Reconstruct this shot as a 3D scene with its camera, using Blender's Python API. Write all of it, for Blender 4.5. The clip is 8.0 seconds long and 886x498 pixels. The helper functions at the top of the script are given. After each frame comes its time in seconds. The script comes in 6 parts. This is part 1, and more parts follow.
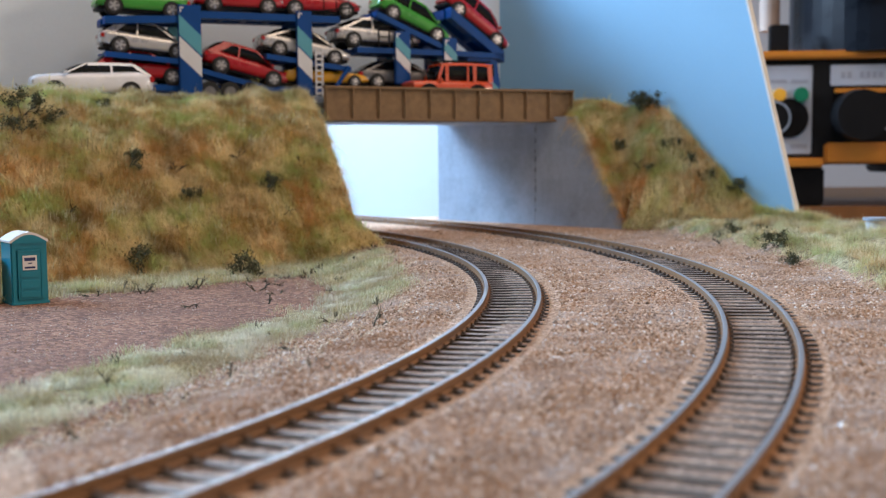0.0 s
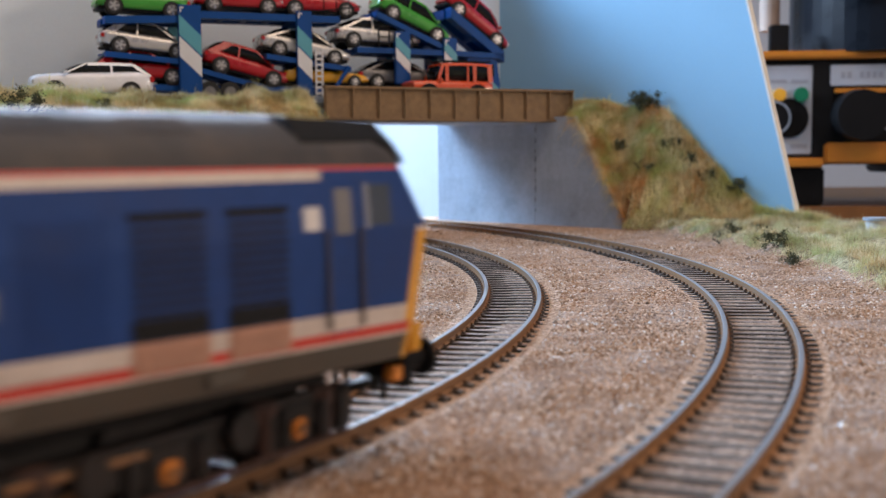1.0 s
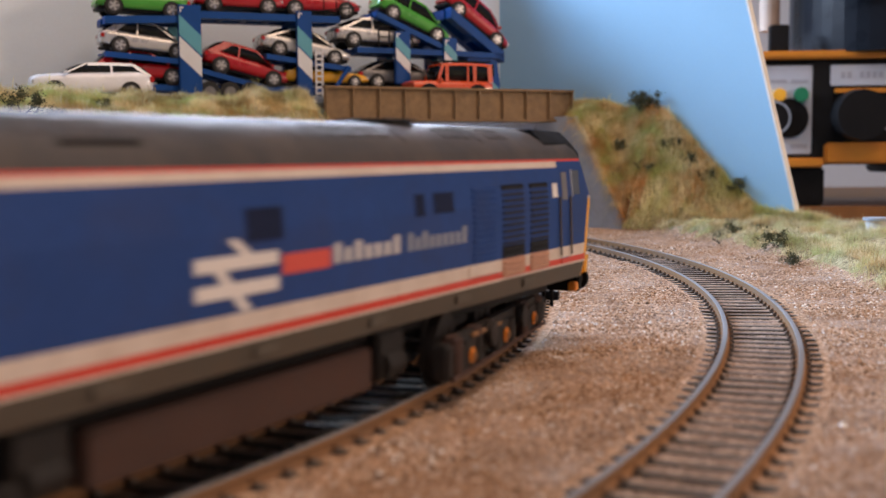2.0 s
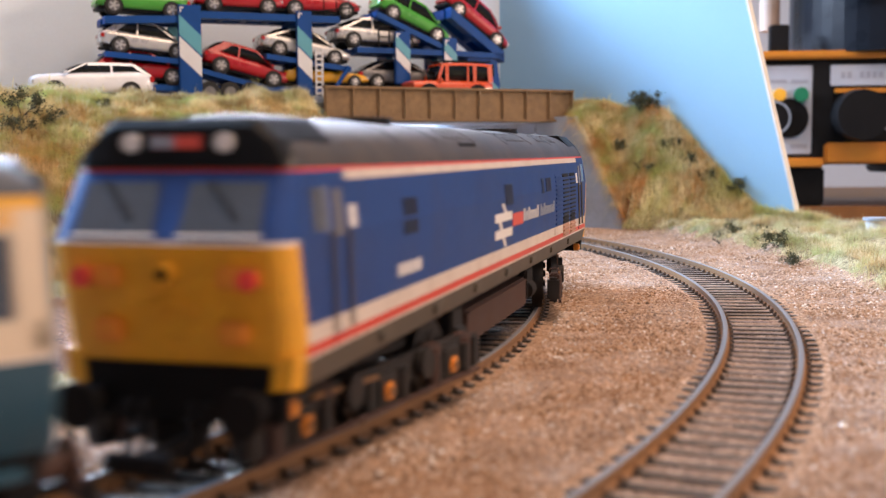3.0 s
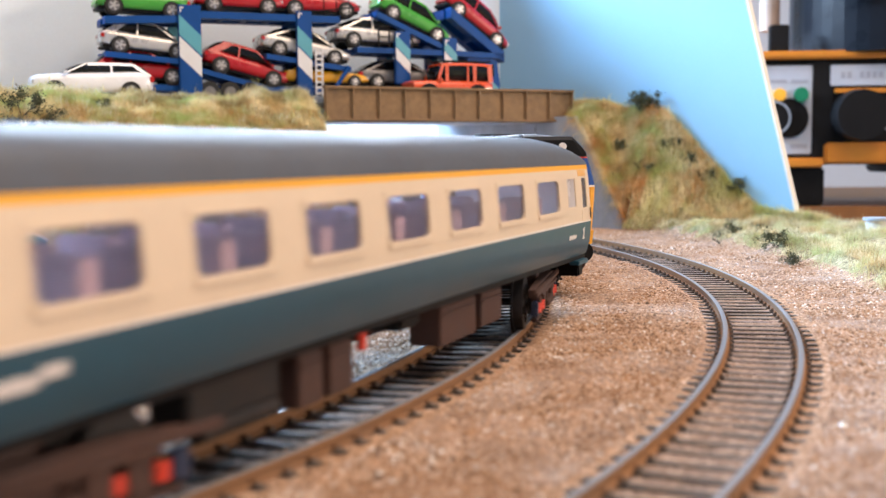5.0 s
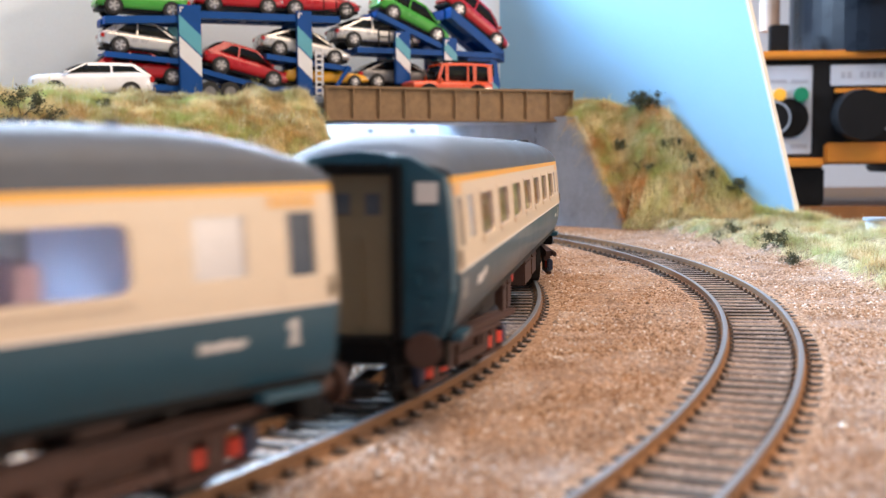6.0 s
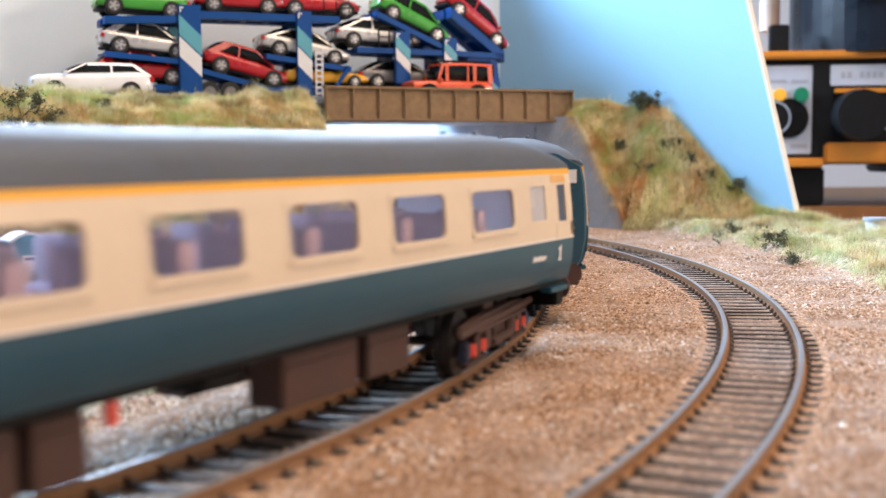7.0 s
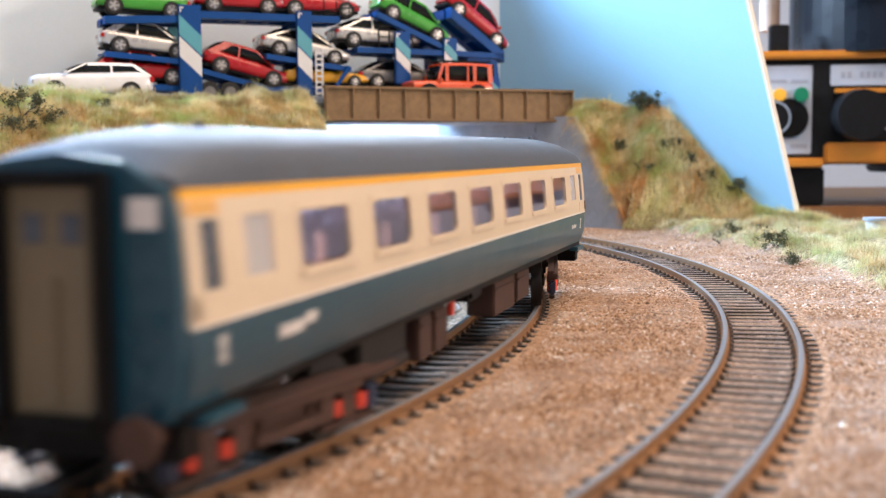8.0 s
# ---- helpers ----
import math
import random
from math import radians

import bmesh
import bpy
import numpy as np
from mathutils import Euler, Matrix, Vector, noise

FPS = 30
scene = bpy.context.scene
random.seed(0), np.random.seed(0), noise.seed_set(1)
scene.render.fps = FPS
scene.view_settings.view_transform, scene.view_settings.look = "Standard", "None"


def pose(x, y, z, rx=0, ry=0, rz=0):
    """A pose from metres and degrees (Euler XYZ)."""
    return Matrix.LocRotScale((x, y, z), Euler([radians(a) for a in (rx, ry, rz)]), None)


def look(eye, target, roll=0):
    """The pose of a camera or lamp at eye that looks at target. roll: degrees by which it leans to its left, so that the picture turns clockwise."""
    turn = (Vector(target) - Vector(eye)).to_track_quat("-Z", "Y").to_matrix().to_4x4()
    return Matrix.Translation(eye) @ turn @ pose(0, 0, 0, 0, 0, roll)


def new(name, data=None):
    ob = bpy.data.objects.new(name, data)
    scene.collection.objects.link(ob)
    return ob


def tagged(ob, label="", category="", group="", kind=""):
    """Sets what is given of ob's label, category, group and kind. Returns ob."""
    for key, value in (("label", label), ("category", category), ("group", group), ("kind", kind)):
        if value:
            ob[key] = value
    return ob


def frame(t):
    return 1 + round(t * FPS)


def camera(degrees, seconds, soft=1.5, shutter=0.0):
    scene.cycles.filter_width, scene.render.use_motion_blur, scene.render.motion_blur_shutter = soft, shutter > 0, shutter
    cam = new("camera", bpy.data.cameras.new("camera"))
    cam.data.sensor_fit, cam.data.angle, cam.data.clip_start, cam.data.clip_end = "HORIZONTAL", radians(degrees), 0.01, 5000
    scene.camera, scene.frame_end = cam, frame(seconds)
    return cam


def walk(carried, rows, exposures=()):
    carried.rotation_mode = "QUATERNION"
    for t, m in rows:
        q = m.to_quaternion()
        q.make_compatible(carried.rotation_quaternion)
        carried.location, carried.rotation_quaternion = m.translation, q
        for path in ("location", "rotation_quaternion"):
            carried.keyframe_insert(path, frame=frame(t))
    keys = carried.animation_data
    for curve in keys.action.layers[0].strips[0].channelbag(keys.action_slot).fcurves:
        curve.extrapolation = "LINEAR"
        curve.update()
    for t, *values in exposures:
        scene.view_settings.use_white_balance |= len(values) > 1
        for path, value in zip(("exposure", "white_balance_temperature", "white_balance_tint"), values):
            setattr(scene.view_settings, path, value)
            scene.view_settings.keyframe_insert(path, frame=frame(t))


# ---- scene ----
# A model railway at 4 mm to the foot: lengths below are in millimetres where a name ends in no unit.
MM = 0.001
CAM_H = 45.46                              # eye above the rail tops
CX, CY, R1 = -481.98, 404.84, 505.56       # nearer-inner track: centre of its curve and radius
DX, DY, R2 = -475.72, 421.66, 571.7        # outer track

cam = camera(42.1, 8.0, soft=1.2, shutter=0.5)
cam.data.dof.use_dof = True
cam.data.dof.focus_distance = 0.40
cam.data.dof.aperture_fstop = 22.0
EYE = Vector((0, 0, CAM_H * MM))
VIEW = look(EYE, EYE + Vector((0, 0.99642, -0.08450)), -0.36)
walk(cam, [(0.0, VIEW), (8.0, VIEW)], exposures=[(0.0, -0.24, 5500, 10), (0.4, -0.26, 5500, 10), (1.0, -0.3, 5550, 12), (1.5, -0.25, 5900, 17), (1.7, -0.22, 5950, 18), (2.8, 0.36, 5950, 18), (3.0, 0.46, 5900, 18), (3.5, 0.72, 5650, 13), (4.5, 0.74, 5550, 11), (8.0, 0.7, 5550, 10)])

# ---- light: an overhead fill, a window to the side, an added lamp behind the scenery ----
world = bpy.data.worlds.new("room_world")
scene.world = world
world.use_nodes = True
world.node_tree.nodes["Background"].inputs[0].default_value = (0.75, 0.85, 1.0, 1)
world.node_tree.nodes["Background"].inputs[1].default_value = 0.3


def area_lamp(name, eye, target, sx, sy, watts, colour):
    data = bpy.data.lights.new(name, "AREA")
    data.shape, data.size, data.size_y, data.energy, data.color = "RECTANGLE", sx, sy, watts, colour
    ob = new(name, data)
    ob.matrix_world = look(eye, target)
    return ob


# Overhead fill added to brighten the ground, well below the ceiling.
area_lamp("overhead_fill_light", (0.25, 0.18, 0.95), (0.02, 0.45, 0), 0.9, 0.8, 8.4, (1.0, 0.68, 0.40))
area_lamp("left_window_light", (-1.45, 1.0, 0.95), (0.02, 0.42, 0), 0.85, 0.7, 60, (0.48, 0.75, 1.0))
area_lamp("right_window_light", (1.70, -0.15, 0.32), (0, 0.55, 0.05), 0.2, 0.2, 9.8, (1.0, 0.72, 0.47))
# Added lamp, hidden by the back board, whitens the board behind the bridge opening.
area_lamp("rear_fill_light", (-0.16, 0.98, 0.30), (-0.10, 0.90, 0.0), 0.5, 0.12, 6.6, (0.86, 0.94, 1.0))


# ---- materials ----
def nodes_of(name):
    m = bpy.data.materials.new(name)
    m.use_nodes = True
    t = m.node_tree
    return m, t, t.nodes["Principled BSDF"]


def noise_node(t, scale, detail=4.0, rough=0.6):
    coord = t.nodes.new("ShaderNodeTexCoord")
    n = t.nodes.new("ShaderNodeTexNoise")
    n.inputs["Scale"].default_value, n.inputs["Detail"].default_value, n.inputs["Roughness"].default_value = scale, detail, rough
    t.links.new(coord.outputs["Object"], n.inputs["Vector"])
    return n


def ramp_node(t, source, stops):
    r = t.nodes.new("ShaderNodeValToRGB")
    while len(r.color_ramp.elements) < len(stops):
        r.color_ramp.elements.new(0.5)
    for e, (p, c) in zip(r.color_ramp.elements, stops):
        e.position, e.color = p, (*c, 1)
    t.links.new(source, r.inputs[0])
    return r


def mixed(t, factor, a, b, blend="MIX"):
    m = t.nodes.new("ShaderNodeMix")
    m.data_type, m.blend_type = "RGBA", blend
    for k, v in ((0, factor), (6, a), (7, b)):
        if isinstance(v, (int, float)):
            m.inputs[k].default_value = v
        elif isinstance(v, tuple):
            m.inputs[k].default_value = (*v, 1)
        else:
            t.links.new(v, m.inputs[k])
    return m.outputs[2]


def surface(name, colour, rough=0.6, metal=0.0, vary=0.12, fine=900.0, coarse=60.0, bump=0.0, coat=0.0, dirt=None, dirt_amount=0.3, gloss=0.5):
    """Paint, plastic or metal with grain and blotches at two scales, and a dusting of dirt."""
    m, t, b = nodes_of(name)
    lo = tuple(c * (1 - vary) for c in colour)
    hi = tuple(min(1, c * (1 + vary)) for c in colour)
    n1, n2 = noise_node(t, coarse, 5), noise_node(t, fine, 3)
    col = ramp_node(t, n1.outputs["Fac"], [(0.3, lo), (0.7, hi)]).outputs[0]
    col = mixed(t, 0.35, col, ramp_node(t, n2.outputs["Fac"], [(0.3, lo), (0.7, hi)]).outputs[0])
    if dirt:
        n3 = noise_node(t, coarse * 2.3, 6, 0.7)
        fac = ramp_node(t, n3.outputs["Fac"], [(0.45, (0, 0, 0)), (0.75, (dirt_amount,) * 3)]).outputs[0]
        col = mixed(t, fac, col, dirt)
    t.links.new(col, b.inputs["Base Color"])
    rr = ramp_node(t, n1.outputs["Fac"], [(0.2, (max(0.02, rough - 0.08),) * 3), (0.8, (min(1, rough + 0.08),) * 3)])
    t.links.new(rr.outputs[0], b.inputs["Roughness"])
    b.inputs["Metallic"].default_value = metal
    b.inputs["Coat Weight"].default_value = coat
    b.inputs["Specular IOR Level"].default_value = gloss
    if bump:
        bn = t.nodes.new("ShaderNodeBump")
        bn.inputs["Strength"].default_value, bn.inputs["Distance"].default_value = bump, 0.0003
        t.links.new(n2.outputs["Fac"], bn.inputs["Height"])
        t.links.new(bn.outputs[0], b.inputs["Normal"])
    return m


def granular(name, stops, scale, patch, patch_scale, bump=0.8):
    """Loose scatter: grains of many tones with broad patches of another tint."""
    m, t, b = nodes_of(name)
    coord = t.nodes.new("ShaderNodeTexCoord")
    v = t.nodes.new("ShaderNodeTexVoronoi")
    v.inputs["Scale"].default_value = scale
    t.links.new(coord.outputs["Object"], v.inputs["Vector"])
    sep = t.nodes.new("ShaderNodeSeparateColor")
    t.links.new(v.outputs["Color"], sep.inputs[0])
    col = ramp_node(t, sep.outputs[0], stops).outputs[0]
    n = noise_node(t, patch_scale, 5)
    fac = ramp_node(t, n.outputs["Fac"], [(0.42, (0, 0, 0)), (0.68, (0.6, 0.6, 0.6))]).outputs[0]
    t.links.new(mixed(t, fac, col, patch), b.inputs["Base Color"])
    b.inputs["Roughness"].default_value = 0.92
    bn = t.nodes.new("ShaderNodeBump")
    bn.inputs["Strength"].default_value, bn.inputs["Distance"].default_value = bump, 0.0006
    t.links.new(v.outputs["Distance"], bn.inputs["Height"])
    t.links.new(bn.outputs[0], b.inputs["Normal"])
    return m


def islands(name, stops, rough=0.85, patch=None, patch_scale=25.0, patch_amount=0.7, through_light=0.0):
    """Many small pieces in one mesh: each takes a tone of its own, and broad patches lean to another tint."""
    m, t, b = nodes_of(name)
    g = t.nodes.new("ShaderNodeNewGeometry")
    col = ramp_node(t, g.outputs["Random Per Island"], stops).outputs[0]
    for k, tint in enumerate(patch if isinstance(patch, list) else [patch] if patch else []):
        n = noise_node(t, patch_scale * (1 + 0.45 * k), 5, 0.65)
        n.inputs["Distortion"].default_value = 0.25
        fac = ramp_node(t, n.outputs["Fac"], [(0.46, (0, 0, 0)), (0.62, (patch_amount,) * 3)]).outputs[0]
        col = mixed(t, fac, col, tint)
    t.links.new(col, b.inputs["Base Color"])
    b.inputs["Roughness"].default_value = rough
    if through_light:
        tr = t.nodes.new("ShaderNodeBsdfTranslucent")
        mx = t.nodes.new("ShaderNodeMixShader")
        mx.inputs[0].default_value = through_light
        t.links.new(col, tr.inputs["Color"])
        t.links.new(b.outputs[0], mx.inputs[1])
        t.links.new(tr.outputs[0], mx.inputs[2])
        t.links.new(mx.outputs[0], t.nodes["Material Output"].inputs["Surface"])
    return m


def clear_glass(name, tint=(0.95, 0.96, 1.0), rough=0.02):
    m, t, b = nodes_of(name)
    b.inputs["Base Color"].default_value = (*tint, 1)
    b.inputs["Roughness"].default_value = rough
    b.inputs["Transmission Weight"].default_value = 1.0
    b.inputs["IOR"].default_value = 1.45
    return m


def glowing(name, colour, strength):
    m, t, b = nodes_of(name)
    b.inputs["Base Color"].default_value = (*colour, 1)
    b.inputs["Emission Color"].default_value = (*colour, 1)
    b.inputs["Emission Strength"].default_value = strength
    return m


BALLAST = granular("ballast", [(0.0, (0.10, 0.06, 0.04)), (0.35, (0.36, 0.215, 0.12)), (0.7, (0.52, 0.325, 0.20)), (1.0, (0.70, 0.53, 0.41))], 1300, (0.36, 0.20, 0.10), 20)
STONES = islands("ballast_stone", [(0.0, (0.05, 0.03, 0.02)), (0.2, (0.25, 0.14, 0.072)), (0.55, (0.50, 0.31, 0.185)), (0.9, (0.68, 0.51, 0.39)), (0.97, (0.92, 0.90, 0.86)), (1.0, (0.95, 0.93, 0.9))], 0.9, [(0.37, 0.19, 0.085), (0.56, 0.47, 0.42), (0.25, 0.145, 0.085)], 24, 0.66)
DIRT = granular("yard_dirt", [(0.0, (0.08, 0.033, 0.018)), (0.5, (0.23, 0.105, 0.056)), (1.0, (0.42, 0.23, 0.14))], 700, (0.13, 0.056, 0.030), 22, 0.8)
TURF = granular("turf", [(0.0, (0.26, 0.15, 0.05)), (0.5, (0.52, 0.36, 0.14)), (1.0, (0.72, 0.57, 0.28))], 500, (0.42, 0.46, 0.16), 24)
PALE_TURF = granular("pale_turf", [(0.0, (0.14, 0.09, 0.045)), (0.5, (0.34, 0.26, 0.14)), (1.0, (0.54, 0.45, 0.28))], 900, (0.30, 0.32, 0.14), 40)
STRAW = islands("bank_grass", [(0.0, (0.30, 0.18, 0.06)), (0.25, (0.58, 0.36, 0.12)), (0.55, (0.72, 0.53, 0.20)), (0.8, (0.62, 0.56, 0.20)), (1.0, (0.84, 0.74, 0.44))], 0.8, [(0.20, 0.12, 0.035), (0.68, 0.41, 0.14), (0.54, 0.64, 0.21), (0.94, 0.82, 0.50)], 22, 0.85, 0.5)
# Straw and orange tones, raised for warm light missing on the right bank.
STRAW_LIT = islands("lit_bank_grass", [(0.0, (0.34, 0.20, 0.07)), (0.25, (0.66, 0.43, 0.16)), (0.6, (0.82, 0.62, 0.27)), (1.0, (0.92, 0.82, 0.52))], 0.8, [(0.34, 0.20, 0.07), (0.78, 0.42, 0.14), (0.60, 0.66, 0.25), (0.96, 0.86, 0.56)], 22, 0.85, 0.5)
PALE = islands("verge_grass", [(0.0, (0.18, 0.12, 0.05)), (0.3, (0.46, 0.38, 0.17)), (0.7, (0.62, 0.55, 0.29)), (1.0, (0.82, 0.76, 0.52))], 0.8, [(0.26, 0.18, 0.07), (0.74, 0.54, 0.26), (0.60, 0.66, 0.30), (0.92, 0.86, 0.62)], 34, 0.85, 0.45)
FROST = islands("strip_grass", [(0.0, (0.22, 0.17, 0.07)), (0.4, (0.60, 0.52, 0.25)), (0.8, (0.80, 0.71, 0.44)), (1.0, (0.94, 0.88, 0.68))], 0.8, [(0.44, 0.32, 0.18), (0.54, 0.62, 0.32), (0.95, 0.93, 0.80), (0.36, 0.27, 0.14)], 30, 0.8, 0.35)
STRAW_PALE = islands("straw_fibre", [(0.0, (0.40, 0.30, 0.16)), (0.6, (0.74, 0.64, 0.42)), (1.0, (0.92, 0.88, 0.70))], 0.7)
TWIG = islands("twig", [(0.0, (0.025, 0.022, 0.014)), (0.6, (0.06, 0.055, 0.03)), (1.0, (0.13, 0.11, 0.06))], 0.9)
RAIL_TOP = surface("rail_top_steel", (0.20, 0.20, 0.21), 0.42, 0.0, 0.2)
RUST = surface("rail_rust", (0.25, 0.12, 0.043), 0.85, 0, 0.3, 1500, 5, 0.4, dirt=(0.12, 0.10, 0.085), dirt_amount=0.7)
SLEEPER = surface("sleeper_grey", (0.105, 0.084, 0.072), 0.6, 0, 0.35, 1200, 70, 0.4, dirt=(0.26, 0.17, 0.11), dirt_amount=0.75)
# Sleeper sides: dark plastic, with their front-edge shadow deepened in the colour.
SLEEPER_SIDE_SHADE = surface("sleeper_side_shade", (0.05, 0.042, 0.036), 0.9, 0, 0.3)
TRACK_BALLAST = granular("track_ballast", [(0.0, (0.12, 0.08, 0.055)), (0.5, (0.32, 0.22, 0.155)), (1.0, (0.50, 0.38, 0.30))], 1000, (0.30, 0.175, 0.095), 40)
WOOD_EDGE = surface("board_edge", (0.74, 0.69, 0.62), 0.8, 0, 0.15)
SKY_BLUE = surface("sky_blue_paint", (0.30, 0.50, 0.68), 0.8, 0, 0.05, 700, 12, 0.05)
# Same board paint; the left board's warmer light is put into this tone.
SKY_WARM_LIT = surface("sky_paint_warm_lit", (0.74, 0.82, 0.90), 0.8, 0, 0.05, 700, 12, 0.05)
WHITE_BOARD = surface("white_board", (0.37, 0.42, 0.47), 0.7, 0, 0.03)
CONCRETE = surface("concrete_card", (0.37, 0.43, 0.52), 0.85, 0, 0.14, 300, 22, 0.3, dirt=(0.16, 0.18, 0.21), dirt_amount=0.5)
GIRDER = surface("girder_paint", (0.23, 0.145, 0.07), 0.75, 0, 0.2, 500, 70, 0.2, dirt=(0.12, 0.07, 0.035), dirt_amount=0.7)
ROAD_GREY = surface("road_surface", (0.09, 0.09, 0.09), 0.9, 0, 0.2)
PLASTER = surface("room_wall_paint", (0.62, 0.53, 0.48), 0.8, 0, 0.05, 60, 3)
CEILING_PAINT = surface("ceiling_paint", (0.8, 0.8, 0.78), 0.8, 0, 0.04, 60, 3)
CARPET = surface("carpet", (0.18, 0.15, 0.13), 0.95, 0, 0.2, 200, 5)


# ---- mesh helpers ----
def part(name, bm, material, parent=None, label="", m=None, smooth=False):
    """Links a bmesh drawn in millimetres as one mesh object."""
    bmesh.ops.recalc_face_normals(bm, faces=bm.faces)
    bmesh.ops.scale(bm, vec=(MM, MM, MM), verts=bm.verts)
    me = bpy.data.meshes.new(name)
    bm.to_mesh(me)
    bm.free()
    for mt in (material if isinstance(material, (list, tuple)) else [material]):
        me.materials.append(mt)
    if smooth:
        for p in me.polygons:
            p.use_smooth = True
        me.set_sharp_from_angle(angle=radians(38))
    ob = new(name, me)
    if parent:
        ob.parent = parent
    if m is not None:
        ob.matrix_basis = m
    if label:
        ob["label"] = label
    return ob


def again(ob, m, parent=None):
    """One more object on the same mesh."""
    c = ob.copy()
    scene.collection.objects.link(c)
    c.parent = parent or ob.parent
    c.matrix_basis = m
    return c


def at(x, y, z, rx=0, ry=0, rz=0):
    return pose(x * MM, y * MM, z * MM, rx, ry, rz)


def empty(name, m):
    ob = new(name)
    ob.empty_display_size = 0.01
    ob.matrix_basis = m
    return ob


def box(bm, x0, x1, y0, y1, z0, z1, bevel=0.0, m=None, mat=0):
    r = bmesh.ops.create_cube(bm, size=1.0)
    vs = r["verts"]
    for v in vs:
        v.co = Vector((x0 + (v.co.x + 0.5) * (x1 - x0), y0 + (v.co.y + 0.5) * (y1 - y0), z0 + (v.co.z + 0.5) * (z1 - z0)))
    faces = {f for v in vs for f in v.link_faces}
    for f in faces:
        f.material_index = mat
    if bevel:
        edges = list({e for v in vs for e in v.link_edges})
        r = bmesh.ops.bevel(bm, geom=edges, offset=bevel, segments=2, affect="EDGES")
        vs = list({v for f in r["faces"] for v in f.verts} | {v for v in vs if v.is_valid})
        for f in r["faces"]:
            f.material_index = mat
    if m is not None:
        bmesh.ops.transform(bm, matrix=m, verts=vs)
    return bm


def rod(bm, a, b, r1, r2=None, seg=12, mat=0):
    """A round bar from a to b."""
    a, b = Vector(a), Vector(b)
    r = bmesh.ops.create_cone(bm, cap_ends=True, segments=seg, radius1=r1, radius2=r1 if r2 is None else r2, depth=(b - a).length)
    q = (b - a).to_track_quat("Z", "Y").to_matrix().to_4x4()
    bmesh.ops.transform(bm, matrix=Matrix.Translation((a + b) / 2) @ q, verts=r["verts"])
    for f in {f for v in r["verts"] for f in v.link_faces}:
        f.material_index = mat
    return bm


def loft(bm, rings, closed=True, caps=True, mat=0):
    """Skins equal rings of points."""
    vs = [[bm.verts.new(p) for p in ring] for ring in rings]
    n = len(rings[0])
    for a, b in zip(vs, vs[1:]):
        for i in range(n if closed else n - 1):
            j = (i + 1) % n
            f = bm.faces.new((a[i], a[j], b[j], b[i]))
            f.material_index = mat
    if caps and closed:
        bm.faces.new(vs[0]).material_index = mat
        bm.faces.new(vs[-1]).material_index = mat
    return bm


def prism(bm, outline, y0, y1, mat=0):
    """An x-z outline given thickness along y."""
    return loft(bm, [[(x, y0, z) for x, z in outline], [(x, y1, z) for x, z in outline]], mat=mat)


def fresh():
    return bmesh.new()


def raw_mesh(name, verts, faces, material, parent=None, label=""):
    me = bpy.data.meshes.new(name)
    me.from_pydata(verts, [], faces)
    me.materials.append(material)
    ob = new(name, me)
    if parent:
        ob.parent = parent
    if label:
        ob["label"] = label
    return ob


# ---- the lie of the land ----
ROAD_TURN = radians(24.7)
UX, UY = math.cos(ROAD_TURN), math.sin(ROAD_TURN)
GX, GY, ROAD_Z, BANK_Z = -70.0, 670.0, 74.2, 77.0
ROAD = pose(GX * MM, GY * MM, 0, 0, 0, 24.7)          # road frame: x along the girder, y behind it


def road_xy(x, y):
    return (x - GX) * UX + (y - GY) * UY, -(x - GX) * UY + (y - GY) * UX


def world_xy(a, b):
    return GX + a * UX - b * UY, GY + a * UY + b * UX


PANEL_A, PANEL_B = Vector((42, 814)), Vector((202, 660))   # foot line of the blue back board
PANEL_DIR = (PANEL_B - PANEL_A).normalized()
PANEL_IN = Vector((PANEL_DIR.y, -PANEL_DIR.x))             # towards the tracks


def smooth01(x):
    x = max(0.0, min(1.0, x))
    return x * x * (3 - 2 * x)


def bumpy(x, y, size):
    return noise.noise(Vector((x / size, y / size, 3.7)))


def flat_height(x, y):
    """Ballast level, falling away to the yard inside the curve and swelling at the far verge."""
    d = math.hypot(x - CX, y - CY)
    z = -2.9 - 7.1 * smooth01((R1 - 22 - d) / 45)
    if x > 95:
        z += verge(x, y) * (4.2 + 5.5 * bumpy(x, y, 26) + 2.6 * bumpy(x, y, 11))
    if d > R1:
        z += 0.35 * bumpy(x, y, 30) + 0.2 * bumpy(x, y, 9)
        on1 = abs(d - R1)
        on2 = abs(math.hypot(x - DX, y - DY) - R2)
        z += 0.75 * smooth01((min(on1, on2) - 10) / 5) + 0.42 * (1 - smooth01((min(on1, on2) - 9) / 4)) - 0.1
    else:
        z += 0.6 * bumpy(x, y, 25) * smooth01((R1 - 20 - d) / 20)
    return z


def bank_left(x, y):
    a, b = road_xy(x, y)
    foot = 110 + max(0.0, -a - 13) * 0.30
    u = max(0.0, min(1.0, (-b - 6) / ((foot - 6) * 0.93)))
    z = BANK_Z - 1 - 90 * (0.6 * u ** 1.9 + 0.4 * smooth01(u))
    end = -10.0
    if a > end:
        z = min(z, max(z - (a - end) * 11.0, 11 - (a - end) * 1.3))
    z += 3.8 * bumpy(x, y, 28) + 3.6 * bumpy(x, y, 12) + 1.6 * bumpy(x, y, 5)
    return z


WING_A, WING_B = Vector((60.3, 748.0)), Vector((107.6, 698.0))   # splayed wing wall of the bridge


